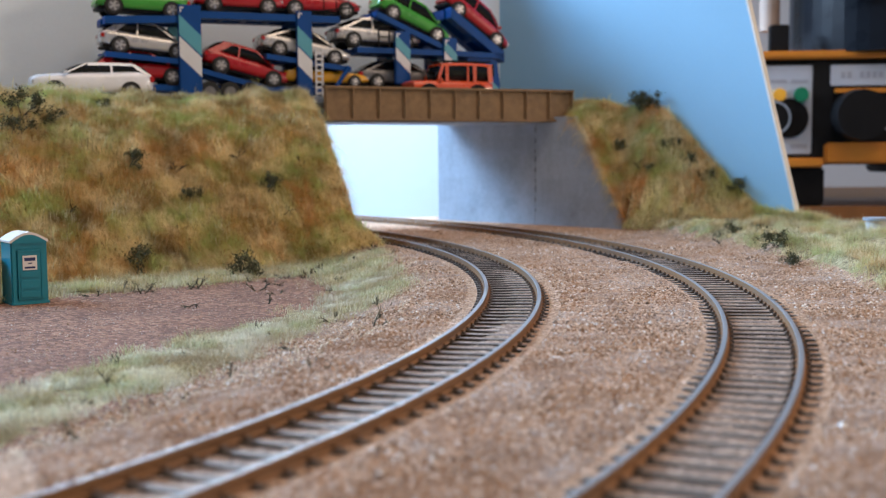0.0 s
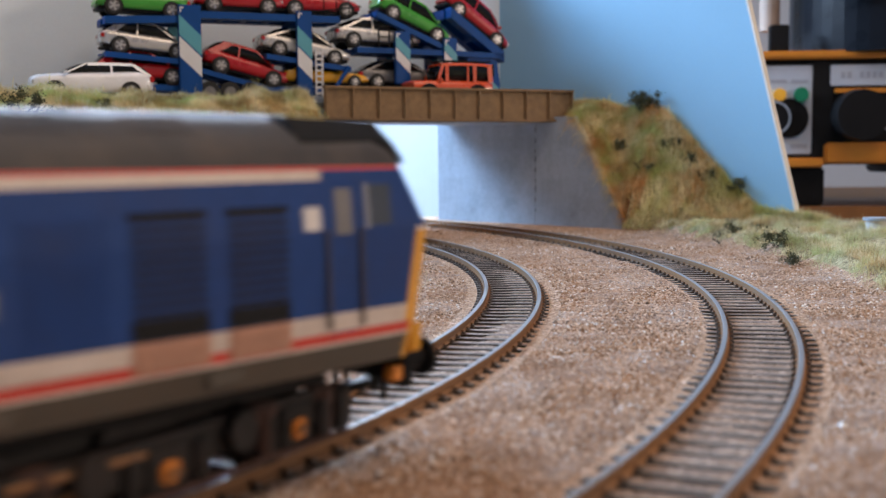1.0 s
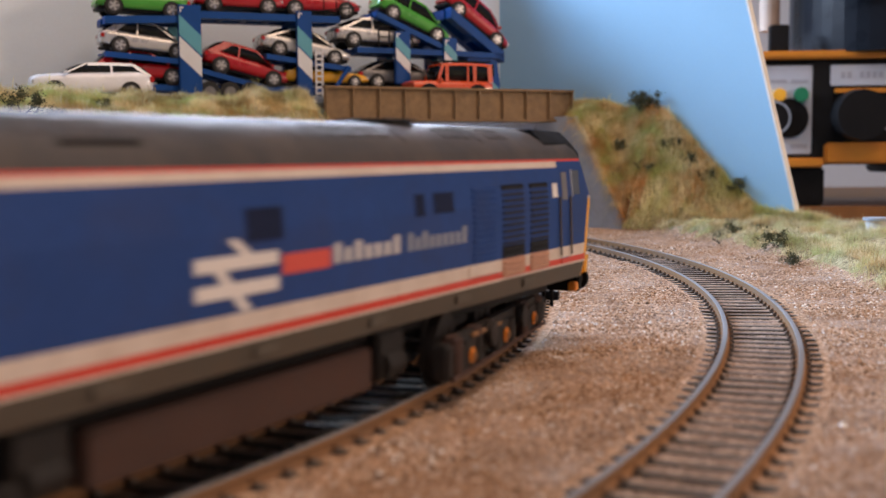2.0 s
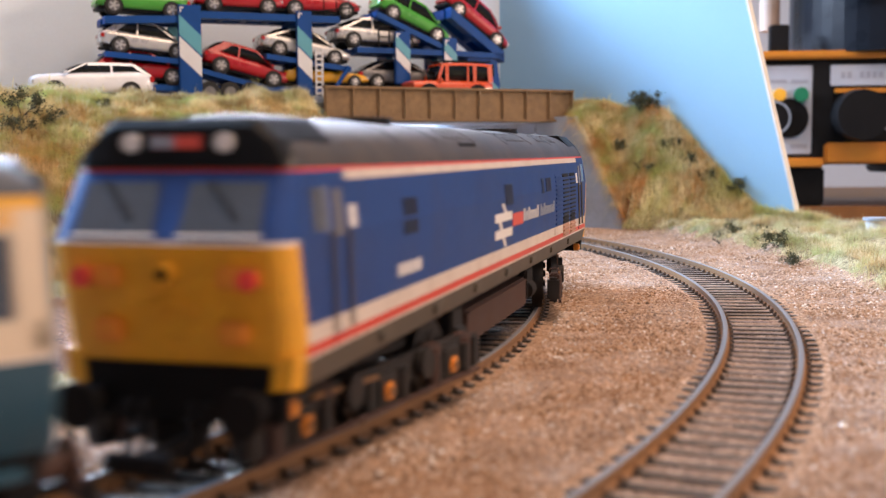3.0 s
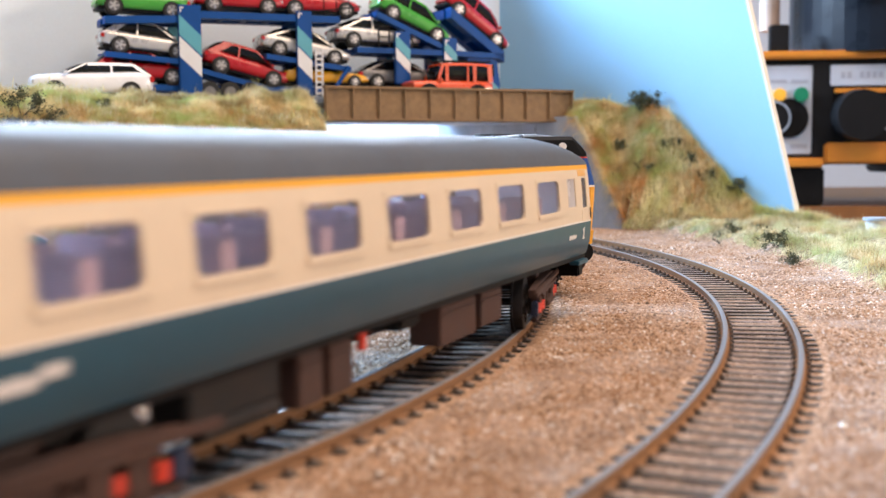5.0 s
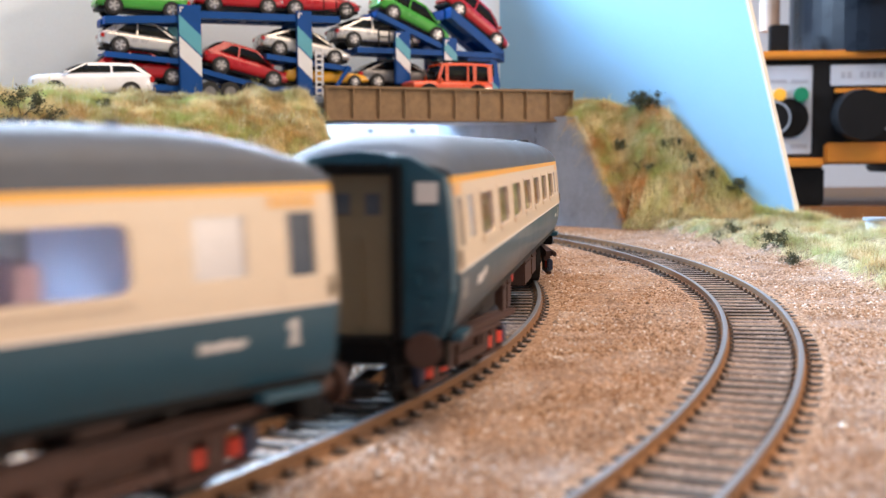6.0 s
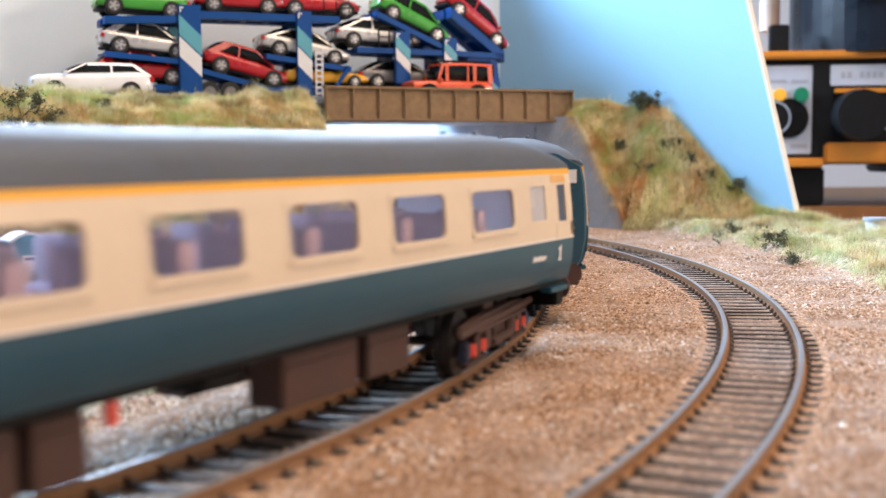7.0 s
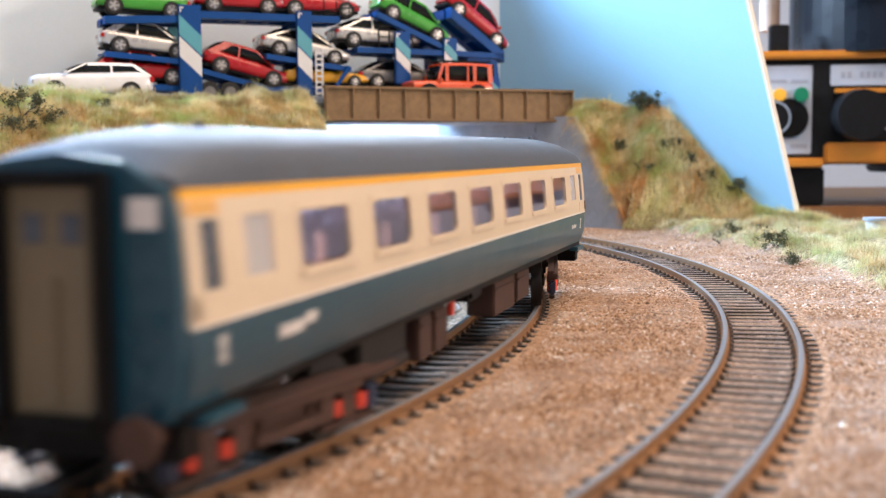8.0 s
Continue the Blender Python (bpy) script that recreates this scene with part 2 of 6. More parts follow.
def wing(x, y):
    """Share of the way along the wing wall, and the distance behind it."""
    d = WING_B - WING_A
    p = Vector((x, y)) - WING_A
    return p.dot(d) / d.dot(d), (p.x * -d.y + p.y * d.x) / d.length


def wing_top(t):
    return 66.0 if t < 0.47 else max(3.0, 66 - (t - 0.47) * 109)


def bank_right(x, y):
    p = Vector((x, y)) - PANEL_A
    q, d = p.dot(PANEL_DIR), p.dot(PANEL_IN)
    crest = 74 - 66 * smooth01((q - 118) / 95)
    z = crest - max(0.0, d - 3) * (1.9 - 0.5 * smooth01((q - 110) / 80))
    t, behind = wing(x, y)
    if t < 1.05:
        if behind < 7:
            return -50.0
        z = max(z, min(crest, wing_top(t) + 0.7 * behind - 2))
    z += 3.2 * bumpy(x, y, 24) + 2.6 * bumpy(x, y, 10)
    return z


def height(x, y):
    z = flat_height(x, y)
    a, b = road_xy(x, y)
    if a < 5 and b < 4:
        z = max(z, bank_left(x, y))
    if Vector((x - PANEL_A.x, y - PANEL_A.y)).dot(PANEL_IN) > -2 and a > 150:
        z = max(z, bank_right(x, y))
    return z


def verge(x, y):
    """How grassy the low ground beyond the outer track is, 0 to 1."""
    edge = 117 + 28 * smooth01((690 - y) / 130) + 6 * bumpy(x, y, 40)
    return smooth01((x - edge) / 14) if y > 250 else 0.0


def strip(x, y):
    """How grassy the low ground inside the curve is, 0 to 1."""
    d = math.hypot(x - CX, y - CY)
    mid = 422 + 32 * smooth01((y - 300) / 150) + 5 * bumpy(x, y, 45)
    g = 1 - smooth01((abs(d - mid) - 5 + 7 * bumpy(x, y, 9)) / 18)
    a, b = road_xy(x, y)
    foot = 98 + max(0.0, -a - 13) * 0.30
    near_foot = smooth01((b + foot + 42) / 30) if d < R1 - 24 else 0.0
    return max(g, near_foot)


STEP = 3.0
XS = np.arange(-420, 300.1, STEP)
YS = np.arange(-220, 840.1, STEP)


def board_edge_x(y):
    """Right-hand edge of the baseboard."""
    return 300 if y < 480 else 300 - (y - 480) * 0.52


def make_ground():
    verts, faces, kinds, index = [], [], [], {}
    for j, y in enumerate(YS):
        for i, x in enumerate(XS):
            index[i, j] = len(verts)
            x = min(x, board_edge_x(y))
            verts.append((x * MM, y * MM, height(x, y) * MM))
    for j in range(len(YS) - 1):
        for i in range(len(XS) - 1):
            x, y = XS[i] + STEP / 2, YS[j] + STEP / 2
            if XS[i] > board_edge_x(YS[j]) - 0.5:
                continue
            a, b = road_xy(x, y)
            if b > 8 and a < -4:
                continue
            if (Vector((x, y)) - PANEL_A).dot(PANEL_IN) < -4 and a > 160:
                continue
            faces.append((index[i, j], index[i + 1, j], index[i + 1, j + 1], index[i, j + 1]))
            z = height(x, y)
            d = math.hypot(x - CX, y - CY)
            if z > flat_height(x, y) + 1.5:
                kinds.append(1)
            elif verge(x, y) > 0.5 or (strip(x, y) > 0.5 + 0.35 * bumpy(x, y, 8) and d < R1 - 26):
                kinds.append(4)
            elif d < 446:
                kinds.append(2)
            else:
                kinds.append(3 if min(abs(d - R1), abs(math.hypot(x - DX, y - DY) - R2)) < 9.5 else 0)
    me = bpy.data.meshes.new("ground")
    me.from_pydata(verts, [], faces)
    for mt in (BALLAST, TURF, DIRT, TRACK_BALLAST, PALE_TURF):
        me.materials.append(mt)
    me.polygons.foreach_set("material_index", kinds)
    me.polygons.foreach_set("use_smooth", [True] * len(kinds))
    ob = new("ground", me)
    return tagged(ob, "brown ballast, dirt and grassy banks of a model railway baseboard", "ground", kind="structure")


make_ground()


def plain_box(name, x0, x1, y0, y1, z0, z1, material, label, category, m=None):
    return tagged(part(name, box(fresh(), x0, x1, y0, y1, z0, z1), material, m=m), label, category, kind="structure")


# room round the layout
plain_box("floor", -2000, 2200, -2000, 2200, -960, -950, CARPET, "brown carpet of the layout room", "floor")
plain_box("ceiling", -2000, 2200, -2000, 2200, 1450, 1460, CEILING_PAINT, "white painted ceiling of the layout room", "ceiling")
plain_box("wall_north", -2000, 2200, 2200, 2250, -950, 1450, PLASTER, "pinkish plaster wall of the room", "wall")
plain_box("wall_south", -2000, 2200, -2050, -2000, -950, 1450, PLASTER, "pinkish plaster wall of the room", "wall")
plain_box("wall_west", -2050, -2000, -2000, 2200, -950, 1450, PLASTER, "pinkish plaster wall of the room", "wall")
plain_box("wall_east", 2200, 2250, -2000, 2200, -950, 1450, PLASTER, "pinkish plaster wall of the room", "wall")
# baseboard carcass under the scenery, and its bare far end
plain_box("baseboard", -420, 170, -220, 812, -40, -19, WOOD_EDGE, "plain timber baseboard under the scenery", "baseboard")
plain_box("baseboard_1", -960, -421, -220, 320, -40, -4.1, DIRT, "bare brown board under the rest of the curve", "baseboard")
plain_box("baseboard_2", -421, -4, 700, 836, -18.9, -4.1, DIRT, "bare brown board under the road behind the bank", "baseboard")
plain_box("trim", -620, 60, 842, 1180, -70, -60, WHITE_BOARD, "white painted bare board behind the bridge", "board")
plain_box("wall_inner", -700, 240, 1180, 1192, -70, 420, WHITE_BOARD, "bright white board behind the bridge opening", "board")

# back board behind the road, greyed for its warmer light, and the blue one that turns towards the viewer
plain_box("backdrop_1", -420, 170, 86, 92, 70, 185, SKY_WARM_LIT, "sky-painted back board, coloured pale grey-blue for warmer light", "backdrop", ROAD)


def blue_board():
    ln = (PANEL_B - PANEL_A).length
    turn = math.degrees(math.atan2(PANEL_DIR.y, PANEL_DIR.x))
    m = pose(PANEL_A.x * MM, PANEL_A.y * MM, 0, 0, 0, turn)
    lean = 0.195 * 1.386
    outline = [(-12, -6), (ln + 4.0, -6), (ln + 4.0 - 201 * lean, 195), (-12, 195)]
    b = tagged(part("backdrop_2", prism(fresh(), outline, 0, 4), SKY_BLUE, m=m),
               "light blue painted sky board with a slanting end", "backdrop", kind="structure")
    edge = [(ln + 4.0, -6), (ln + 5.3, -6), (ln + 5.3 - 201 * lean, 195), (ln + 4.0 - 201 * lean, 195)]
    part("board_edge", prism(fresh(), edge, -0.3, 4.3), WOOD_EDGE, b, "bare wood edge")


blue_board()


# ---- road, bridge and abutments ----
def bridge():
    deck = part("road", box(fresh(), -420, 185, 4, 86, 71, ROAD_Z), ROAD_GREY, m=ROAD)
    tagged(deck, "dark grey road along the embankment and over the bridge", "road", kind="structure")
    th = empty("girder_bridge", ROAD)
    tagged(th, "weathered brown plate girder bridge side over the tracks", "bridge")
    z0, z1, l0, l1 = 63.6, 83.9, 2.6, 169.2
    bm = fresh()
    box(bm, l0, l1, 1.2, 2.2, z0 + 1, z1 - 1)
    part("web_plate", bm, GIRDER, th)
    for nm, a, b in (("bottom_flange", z0, z0 + 1.5), ("top_flange", z1 - 1.5, z1)):
        part(nm, box(fresh(), l0 - 0.4, l1 + 0.4, -0.8, 4.0, a, b, 0.25), GIRDER, th)
    rib = None
    for k in range(11):
        x = l0 + 0.8 + k * (l1 - l0 - 1.6) / 10
        if rib is None:
            bm = fresh()
            box(bm, -0.5, 0.5, -0.75, 1.2, z0 + 1.5, z1 - 1.5, 0.15)
            box(bm, -1.3, 1.3, 0.7, 1.2, z0 + 1.5, z1 - 1.5)
            rib = part("stiffener", bm, GIRDER, th, m=at(x, 0, 0))
        else:
            again(rib, at(x, 0, 0))
    part("deck_underside", box(fresh(), l0, l1, 4.2, 70, z0 - 0.6, 70.6), CONCRETE, th, "dark deck underside")
    # left abutment, right abutment along the track and its wing wall
    plain_box("wall_1", -14, -5, 6, 86, -12, 70.5, CONCRETE, "grey concrete bridge abutment", "abutment", ROAD)
    m = pose(-3 * MM, 806 * MM, 0, 0, 0, math.degrees(math.atan2(748 - 806, 60 + 3)))
    plain_box("wall_2", 0, 85.6, 0, 6, -8, 72, CONCRETE, "bluish grey concrete abutment with damp stains", "abutment", m)
    d = WING_B - WING_A
    turn = math.degrees(math.atan2(d.y, d.x))
    m = pose(WING_A.x * MM, WING_A.y * MM, 0, 0, 0, turn)
    bm = prism(fresh(), [(0, -8), (d.length + 4, -8), (d.length + 2, 4), (d.length * 0.47, 67), (0, 67)], 0, 4)
    tagged(part("wall_3", bm, CONCRETE, m=m), "grey concrete wing wall with a sloping top", "abutment", kind="structure")
    bm = fresh()
    for k in range(9):
        box(bm, -0.25, 0.25, -0.15, 0.1, 6 + k * 6.4, 6 + k * 6.4 + 2 + 2.2 * ((k * 7) % 3) / 2)
    part("joint_stain", bm, TWIG, bpy.data.objects["wall_3"], "dark broken joint line")


bridge()


# ---- tracks ----
def rail_section():
    return [(-1.1, -2.5), (1.1, -2.5), (1.1, -2.15), (0.35, -1.9), (0.35, -1.1), (0.62, -0.95), (0.62, -0.12), (0.5, 0.0),
            (-0.5, 0.0), (-0.62, -0.12), (-0.62, -0.95), (-0.35, -1.1), (-0.35, -1.9), (-1.1, -2.15)]


def track(cx, cy, r, t0, t1, half, label):
    th = tagged(empty("railway_track", at(cx, cy, 0)), label, "track", "tracks")
    n = int((t1 - t0) * r / 5)
    for side in (-8.65, 8.65):
        bm = fresh()
        rings = []
        for i in range(n + 1):
            g = t0 + (t1 - t0) * i / n
            rings.append([((r + side + o) * math.cos(g), (r + side + o) * math.sin(g), z) for o, z in rail_section()])
        loft(bm, rings)
        for f in bm.faces:
            c = f.calc_center_median()
            f.material_index = 0 if c.z > -0.2 else 1
        part("rail", bm, [RAIL_TOP, RUST], th, "worn steel rail with rusty sides", smooth=True)
    bm = fresh()
    box(bm, -half, half, -1.3, 1.3, -4.2, -2.3, 0.15)
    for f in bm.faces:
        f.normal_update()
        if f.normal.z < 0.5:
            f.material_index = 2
    for s in (-8.65, 8.65):
        for d in (-1.75, 1.75):
            box(bm, s + d * 0.92 - 0.6, s + d * 0.92 + 0.6, -0.75, 0.75, -2.4, -1.7, 0.2, mat=0)
            box(bm, s + d * 0.75 - 0.35, s + d * 0.75 + 0.35, -0.5, 0.5, -1.75, -1.35, 0.12, mat=1)
    sl = None
    count = int((t1 - t0) * r / 7.0)
    for i in range(count):
        g = t0 + (i + 0.5) * 7.0 / r
        m = at(r * math.cos(g), r * math.sin(g), 0.06 * math.sin(i * 5.1), 0, 0, math.degrees(g) + 1.2 * math.sin(i * 2.7))
        if sl is None:
            sl = part("sleeper", bm, [SLEEPER, RUST, SLEEPER_SIDE_SHADE], th, m=m)
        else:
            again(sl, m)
    return th


track(CX, CY, R1, -2.2, 1.25, 11.8, "inner curved model track with rusty rails and grey sleepers")
track(DX, DY, R2, -1.12, 0.98, 13.4, "outer curved model track with rusty rails and grey sleepers")


# ---- the train ----
TRAIN, AXLES = [], []
COACH_BLUE = surface("coach_blue", (0.010, 0.058, 0.092), 0.38, 0, 0.12, 400, 25, 0.05, coat=0.15)
COACH_CREAM = surface("coach_cream", (0.66, 0.53, 0.38), 0.45, 0, 0.05, 400, 25, 0.03)
STRIPE_YELLOW = surface("stripe_yellow", (0.80, 0.40, 0.02), 0.45, 0, 0.06)
ROOF_GREY = surface("roof_grey", (0.09, 0.10, 0.12), 0.56, 0, 0.15, 500, 30, 0.05, dirt=(0.10, 0.085, 0.07), dirt_amount=0.3, gloss=0.36)
LOCO_ROOF = surface("loco_roof", (0.055, 0.05, 0.05), 0.52, 0, 0.25, 500, 30, 0.08, dirt=(0.13, 0.10, 0.08), dirt_amount=0.6, gloss=0.25)
LOCO_BLUE = surface("loco_blue", (0.025, 0.064, 0.225), 0.5, 0, 0.15, 500, 30, 0.03, dirt=(0.06, 0.05, 0.06), dirt_amount=0.3, gloss=0.12)
LOCO_WHITE = surface("loco_white", (0.68, 0.58, 0.50), 0.45, 0, 0.08, dirt=(0.4, 0.28, 0.2), dirt_amount=0.4)
LOCO_RED = surface("loco_red", (0.62, 0.05, 0.025), 0.45, 0, 0.08)
LOCO_SKIRT = surface("loco_skirt", (0.085, 0.070, 0.052), 0.6, 0, 0.15, dirt=(0.12, 0.08, 0.05), dirt_amount=0.5)
LOCO_YELLOW = surface("loco_yellow", (0.84, 0.39, 0.01), 0.45, 0, 0.08, dirt=(0.45, 0.22, 0.03), dirt_amount=0.4)
BLACK = surface("black_plastic", (0.008, 0.0075, 0.008), 0.5, 0, 0.2, gloss=0.12)
FRAME_BLACK = surface("bogie_black", (0.009, 0.007, 0.006), 0.7, 0, 0.3, dirt=(0.04, 0.02, 0.013), dirt_amount=0.5)
FRAME_BROWN = surface("bogie_brown", (0.056, 0.023, 0.014), 0.7, 0, 0.25, dirt=(0.05, 0.03, 0.025), dirt_amount=0.5)
SPRING_RED = surface("spring_red", (0.72, 0.06, 0.025), 0.5, 0, 0.1)
BOX_ORANGE = surface("axle_box_orange", (0.75, 0.26, 0.02), 0.5, 0, 0.2)
STEEL = surface("wheel_steel", (0.020, 0.015, 0.013), 0.6, 0.2, 0.3)
DOOR_TAN = surface("gangway_tan", (0.17, 0.13, 0.075), 0.6, 0, 0.08)
SEAT_RED = surface("seat_plastic", (0.52, 0.38, 0.40), 0.6, 0, 0.15)
TABLE_GREY = surface("coach_interior", (0.80, 0.74, 0.75), 0.6, 0, 0.08)
GLASS = clear_glass("window_glass", (0.92, 0.90, 0.96))
FROSTED = surface("frosted_pane", (0.47, 0.44, 0.44), 0.25, 0, 0.04)
NAVY_GLASS = surface("navy_glass", (0.010, 0.015, 0.045), 0.4, 0, 0.2, gloss=0.12)
SLAT_GREY = surface("slat_grey", (0.028, 0.028, 0.032), 0.6, 0, 0.2, gloss=0.12)
AXLE_NAVY = surface("axle_box_navy", (0.010, 0.018, 0.050), 0.5, 0, 0.2)
DARK_GLASS = surface("dark_glass", (0.075, 0.085, 0.105), 0.15, 0, 0.2)
SIGN_WHITE = surface("sign_white", (0.75, 0.70, 0.66), 0.5, 0, 0.05)
SIGN_GREY = surface("sign_grey", (0.30, 0.31, 0.36), 0.5, 0, 0.05)
SIGN_PALE = surface("lettering_pale", (0.52, 0.50, 0.50), 0.5, 0, 0.1)
SIGN_DIM = surface("lettering_dim", (0.24, 0.26, 0.32), 0.5, 0, 0.1)
SIGN_RED = surface("sign_red", (0.66, 0.08, 0.05), 0.5, 0, 0.05)
CHROME = surface("bright_metal", (0.75, 0.76, 0.78), 0.18, 1.0, 0.06)
FADED_PANE = surface("dusty_pane", (0.16, 0.15, 0.15), 0.3, 0, 0.1)
FADED = surface("faded_rust_panel", (0.52, 0.28, 0.18), 0.6, 0, 0.25, 700, 90)
MARKER_RED = surface("marker_red", (0.85, 0.07, 0.05), 0.3, 0, 0.05, coat=0.5)

SECTION = [(14.2, 14.0), (15.6, 16.0), (16.5, 19.0), (16.85, 22.5), (16.9, 25.3), (16.8, 27.5), (16.7, 29.2), (16.4, 33.3), (16.0, 37.4), (15.8, 38.8), (15.6, 40.1), (15.45, 41.4)]


def side_y(z):
    for (y0, z0), (y1, z1) in zip(SECTION, SECTION[1:]):
        if z0 <= z <= z1:
            return y0 + (y1 - y0) * (z - z0) / (z1 - z0)
    return SECTION[-1][0]


def side_strip(bm, zs, xs, holes, s, thick=0.55):
    """A curved wall of the coach between the levels zs, with openings through its thickness."""
    def skin(inset):
        return [[bm.verts.new((x, s * (side_y(z) - inset), z)) for x in xs] for z in zs]
    out, inn = skin(0), skin(thick)

    def hole(i, j):
        x, z = (xs[i] + xs[i + 1]) / 2, (zs[j] + zs[j + 1]) / 2
        return any(a < x < b and c < z < d for a, b, c, d in holes)
    for j in range(len(zs) - 1):
        for i in range(len(xs) - 1):
            if hole(i, j):
                continue
            bm.faces.new((out[j][i], out[j][i + 1], out[j + 1][i + 1], out[j + 1][i]))
            bm.faces.new((inn[j][i], inn[j + 1][i], inn[j + 1][i + 1], inn[j][i + 1]))
            for di, dj, p, q in ((-1, 0, (j, i), (j + 1, i)), (1, 0, (j, i + 1), (j + 1, i + 1)), (0, -1, (j, i), (j, i + 1)), (0, 1, (j + 1, i), (j + 1, i + 1))):
                ii, jj = i + di, j + dj
                if not (0 <= ii < len(xs) - 1 and 0 <= jj < len(zs) - 1) or hole(ii, jj):
                    bm.faces.new((out[p[0]][p[1]], out[q[0]][q[1]], inn[q[0]][q[1]], inn[p[0]][p[1]]))


def wheelset(parent, x, radius, z_off=0.0):
    bm = fresh()
    for s in (-1, 1):
        rod(bm, (0, s * 7.2, 0), (0, s * 9.6, 0), radius, seg=24)
        rod(bm, (0, s * 6.6, 0), (0, s * 7.2, 0), radius + 0.9, seg=24)
        for k in range(5):
            g = k * 2 * math.pi / 5
            rod(bm, (radius * 0.55 * math.cos(g), s * 9.5, radius * 0.55 * math.sin(g)), (radius * 0.55 * math.cos(g), s * 9.9, radius * 0.55 * math.sin(g)), radius * 0.2, seg=8)
    rod(bm, (0, -10.5, 0), (0, 10.5, 0), 1.0, seg=10)
    base = at(x, 0, radius + z_off)
    ob = part("wheelset", bm, [STEEL], parent, "dark steel wheels on an axle", m=base)
    AXLES.append((ob, base, radius))
    return ob


def coach_bogie(parent, x, yaw):
    bg = part("bogie", box(box(fresh(), -4, 4, -11, 11, 9.5, 13.5, 0.4), -9, 9, -6, 6, 10.5, 13, 0.3), FRAME_BROWN, parent, m=at(x, 0, 0, 0, 0, yaw))
    for s in (-1, 1):
        bm = fresh()
        prism(bm, [(-25, 9.2), (-25, 11.0), (-10, 11.8), (10, 11.8), (25, 11.0), (25, 9.2), (10, 9.0), (6, 6.8), (-6, 6.8), (-10, 9.0)], s * 11.4, s * 13.2)
        for k in (-17, 17):
            box(bm, k - 2.2, k + 2.2, s * 11.2 if s > 0 else s * 13.6, s * 13.6 if s > 0 else s * 11.2, 4.0, 9.4, 0.3)
            box(bm, k - 7.5, k + 7.5, min(s * 11.8, s * 13.4), max(s * 11.8, s * 13.4), 2.9, 3.9, 0.2)
        box(bm, -8, 8, min(s * 12.6, s * 14.6), max(s * 12.6, s * 14.6), 4.8, 6.6, 0.3)
        rod(bm, (-6, s * 13.8, 6), (-6, s * 13.8, 11), 0.5, seg=8)
        rod(bm, (6, s * 13.8, 6), (6, s * 13.8, 11), 0.5, seg=8)
        part("side_frame", bm, FRAME_BROWN, bg)
        for k in (-17, 17):
            for d in (-3.6, 3.6):
                bm = fresh()
                for lev in range(3):
                    rod(bm, (k + d, s * 12.9, 5.0 + lev * 0.8), (k + d, s * 12.9, 5.6 + lev * 0.8), 1.35, seg=12)
                part("coil_spring", bm, SPRING_RED, bg, "bright red coil spring")
            side = -1 if k < 0 else 1
            bm = box(fresh(), k + side * 7.0 - 1.6, k + side * 7.0 + 1.6, min(s * 12.0, s * 13.7), max(s * 12.0, s * 13.7), 4.2, 8.2, 0.4)
            part("axle_damper", bm, AXLE_NAVY, bg, "dark navy damper box")
        bm = box(fresh(), -31, 31, min(s * 13.3, s * 14.3), max(s * 13.3, s * 14.3), 9.6, 11.2, 0.3)
        rod(bm, (-20, s * 14.0, 9.4), (20, s * 14.0, 9.0), 0.5, seg=6)
        for k in (-10.5, 10.5):
            box(bm, k - 2.4, k + 2.4, min(s * 12.0, s * 14.0), max(s * 12.0, s * 14.0), 4.4, 9.4, 0.5)
        part("step_beam", bm, FRAME_BROWN, bg, "long brown bogie beam")
    for k in (-17, 17):
        wheelset(bg, k, 6.9)
    return bg


def bar(bm, x0, x1, z0, z1, s, out=0.0, mat=0):
    """A thin printed bar on the curved coach side."""
    ring = []
    for x in (x0, x1):
        ring.append([(x, s * (side_y(z) + o + out), z) for z, o in ((z0, -0.1), (z1, -0.1), (z1, 0.07), (z0, 0.07))])
    loft(bm, ring, mat=mat)


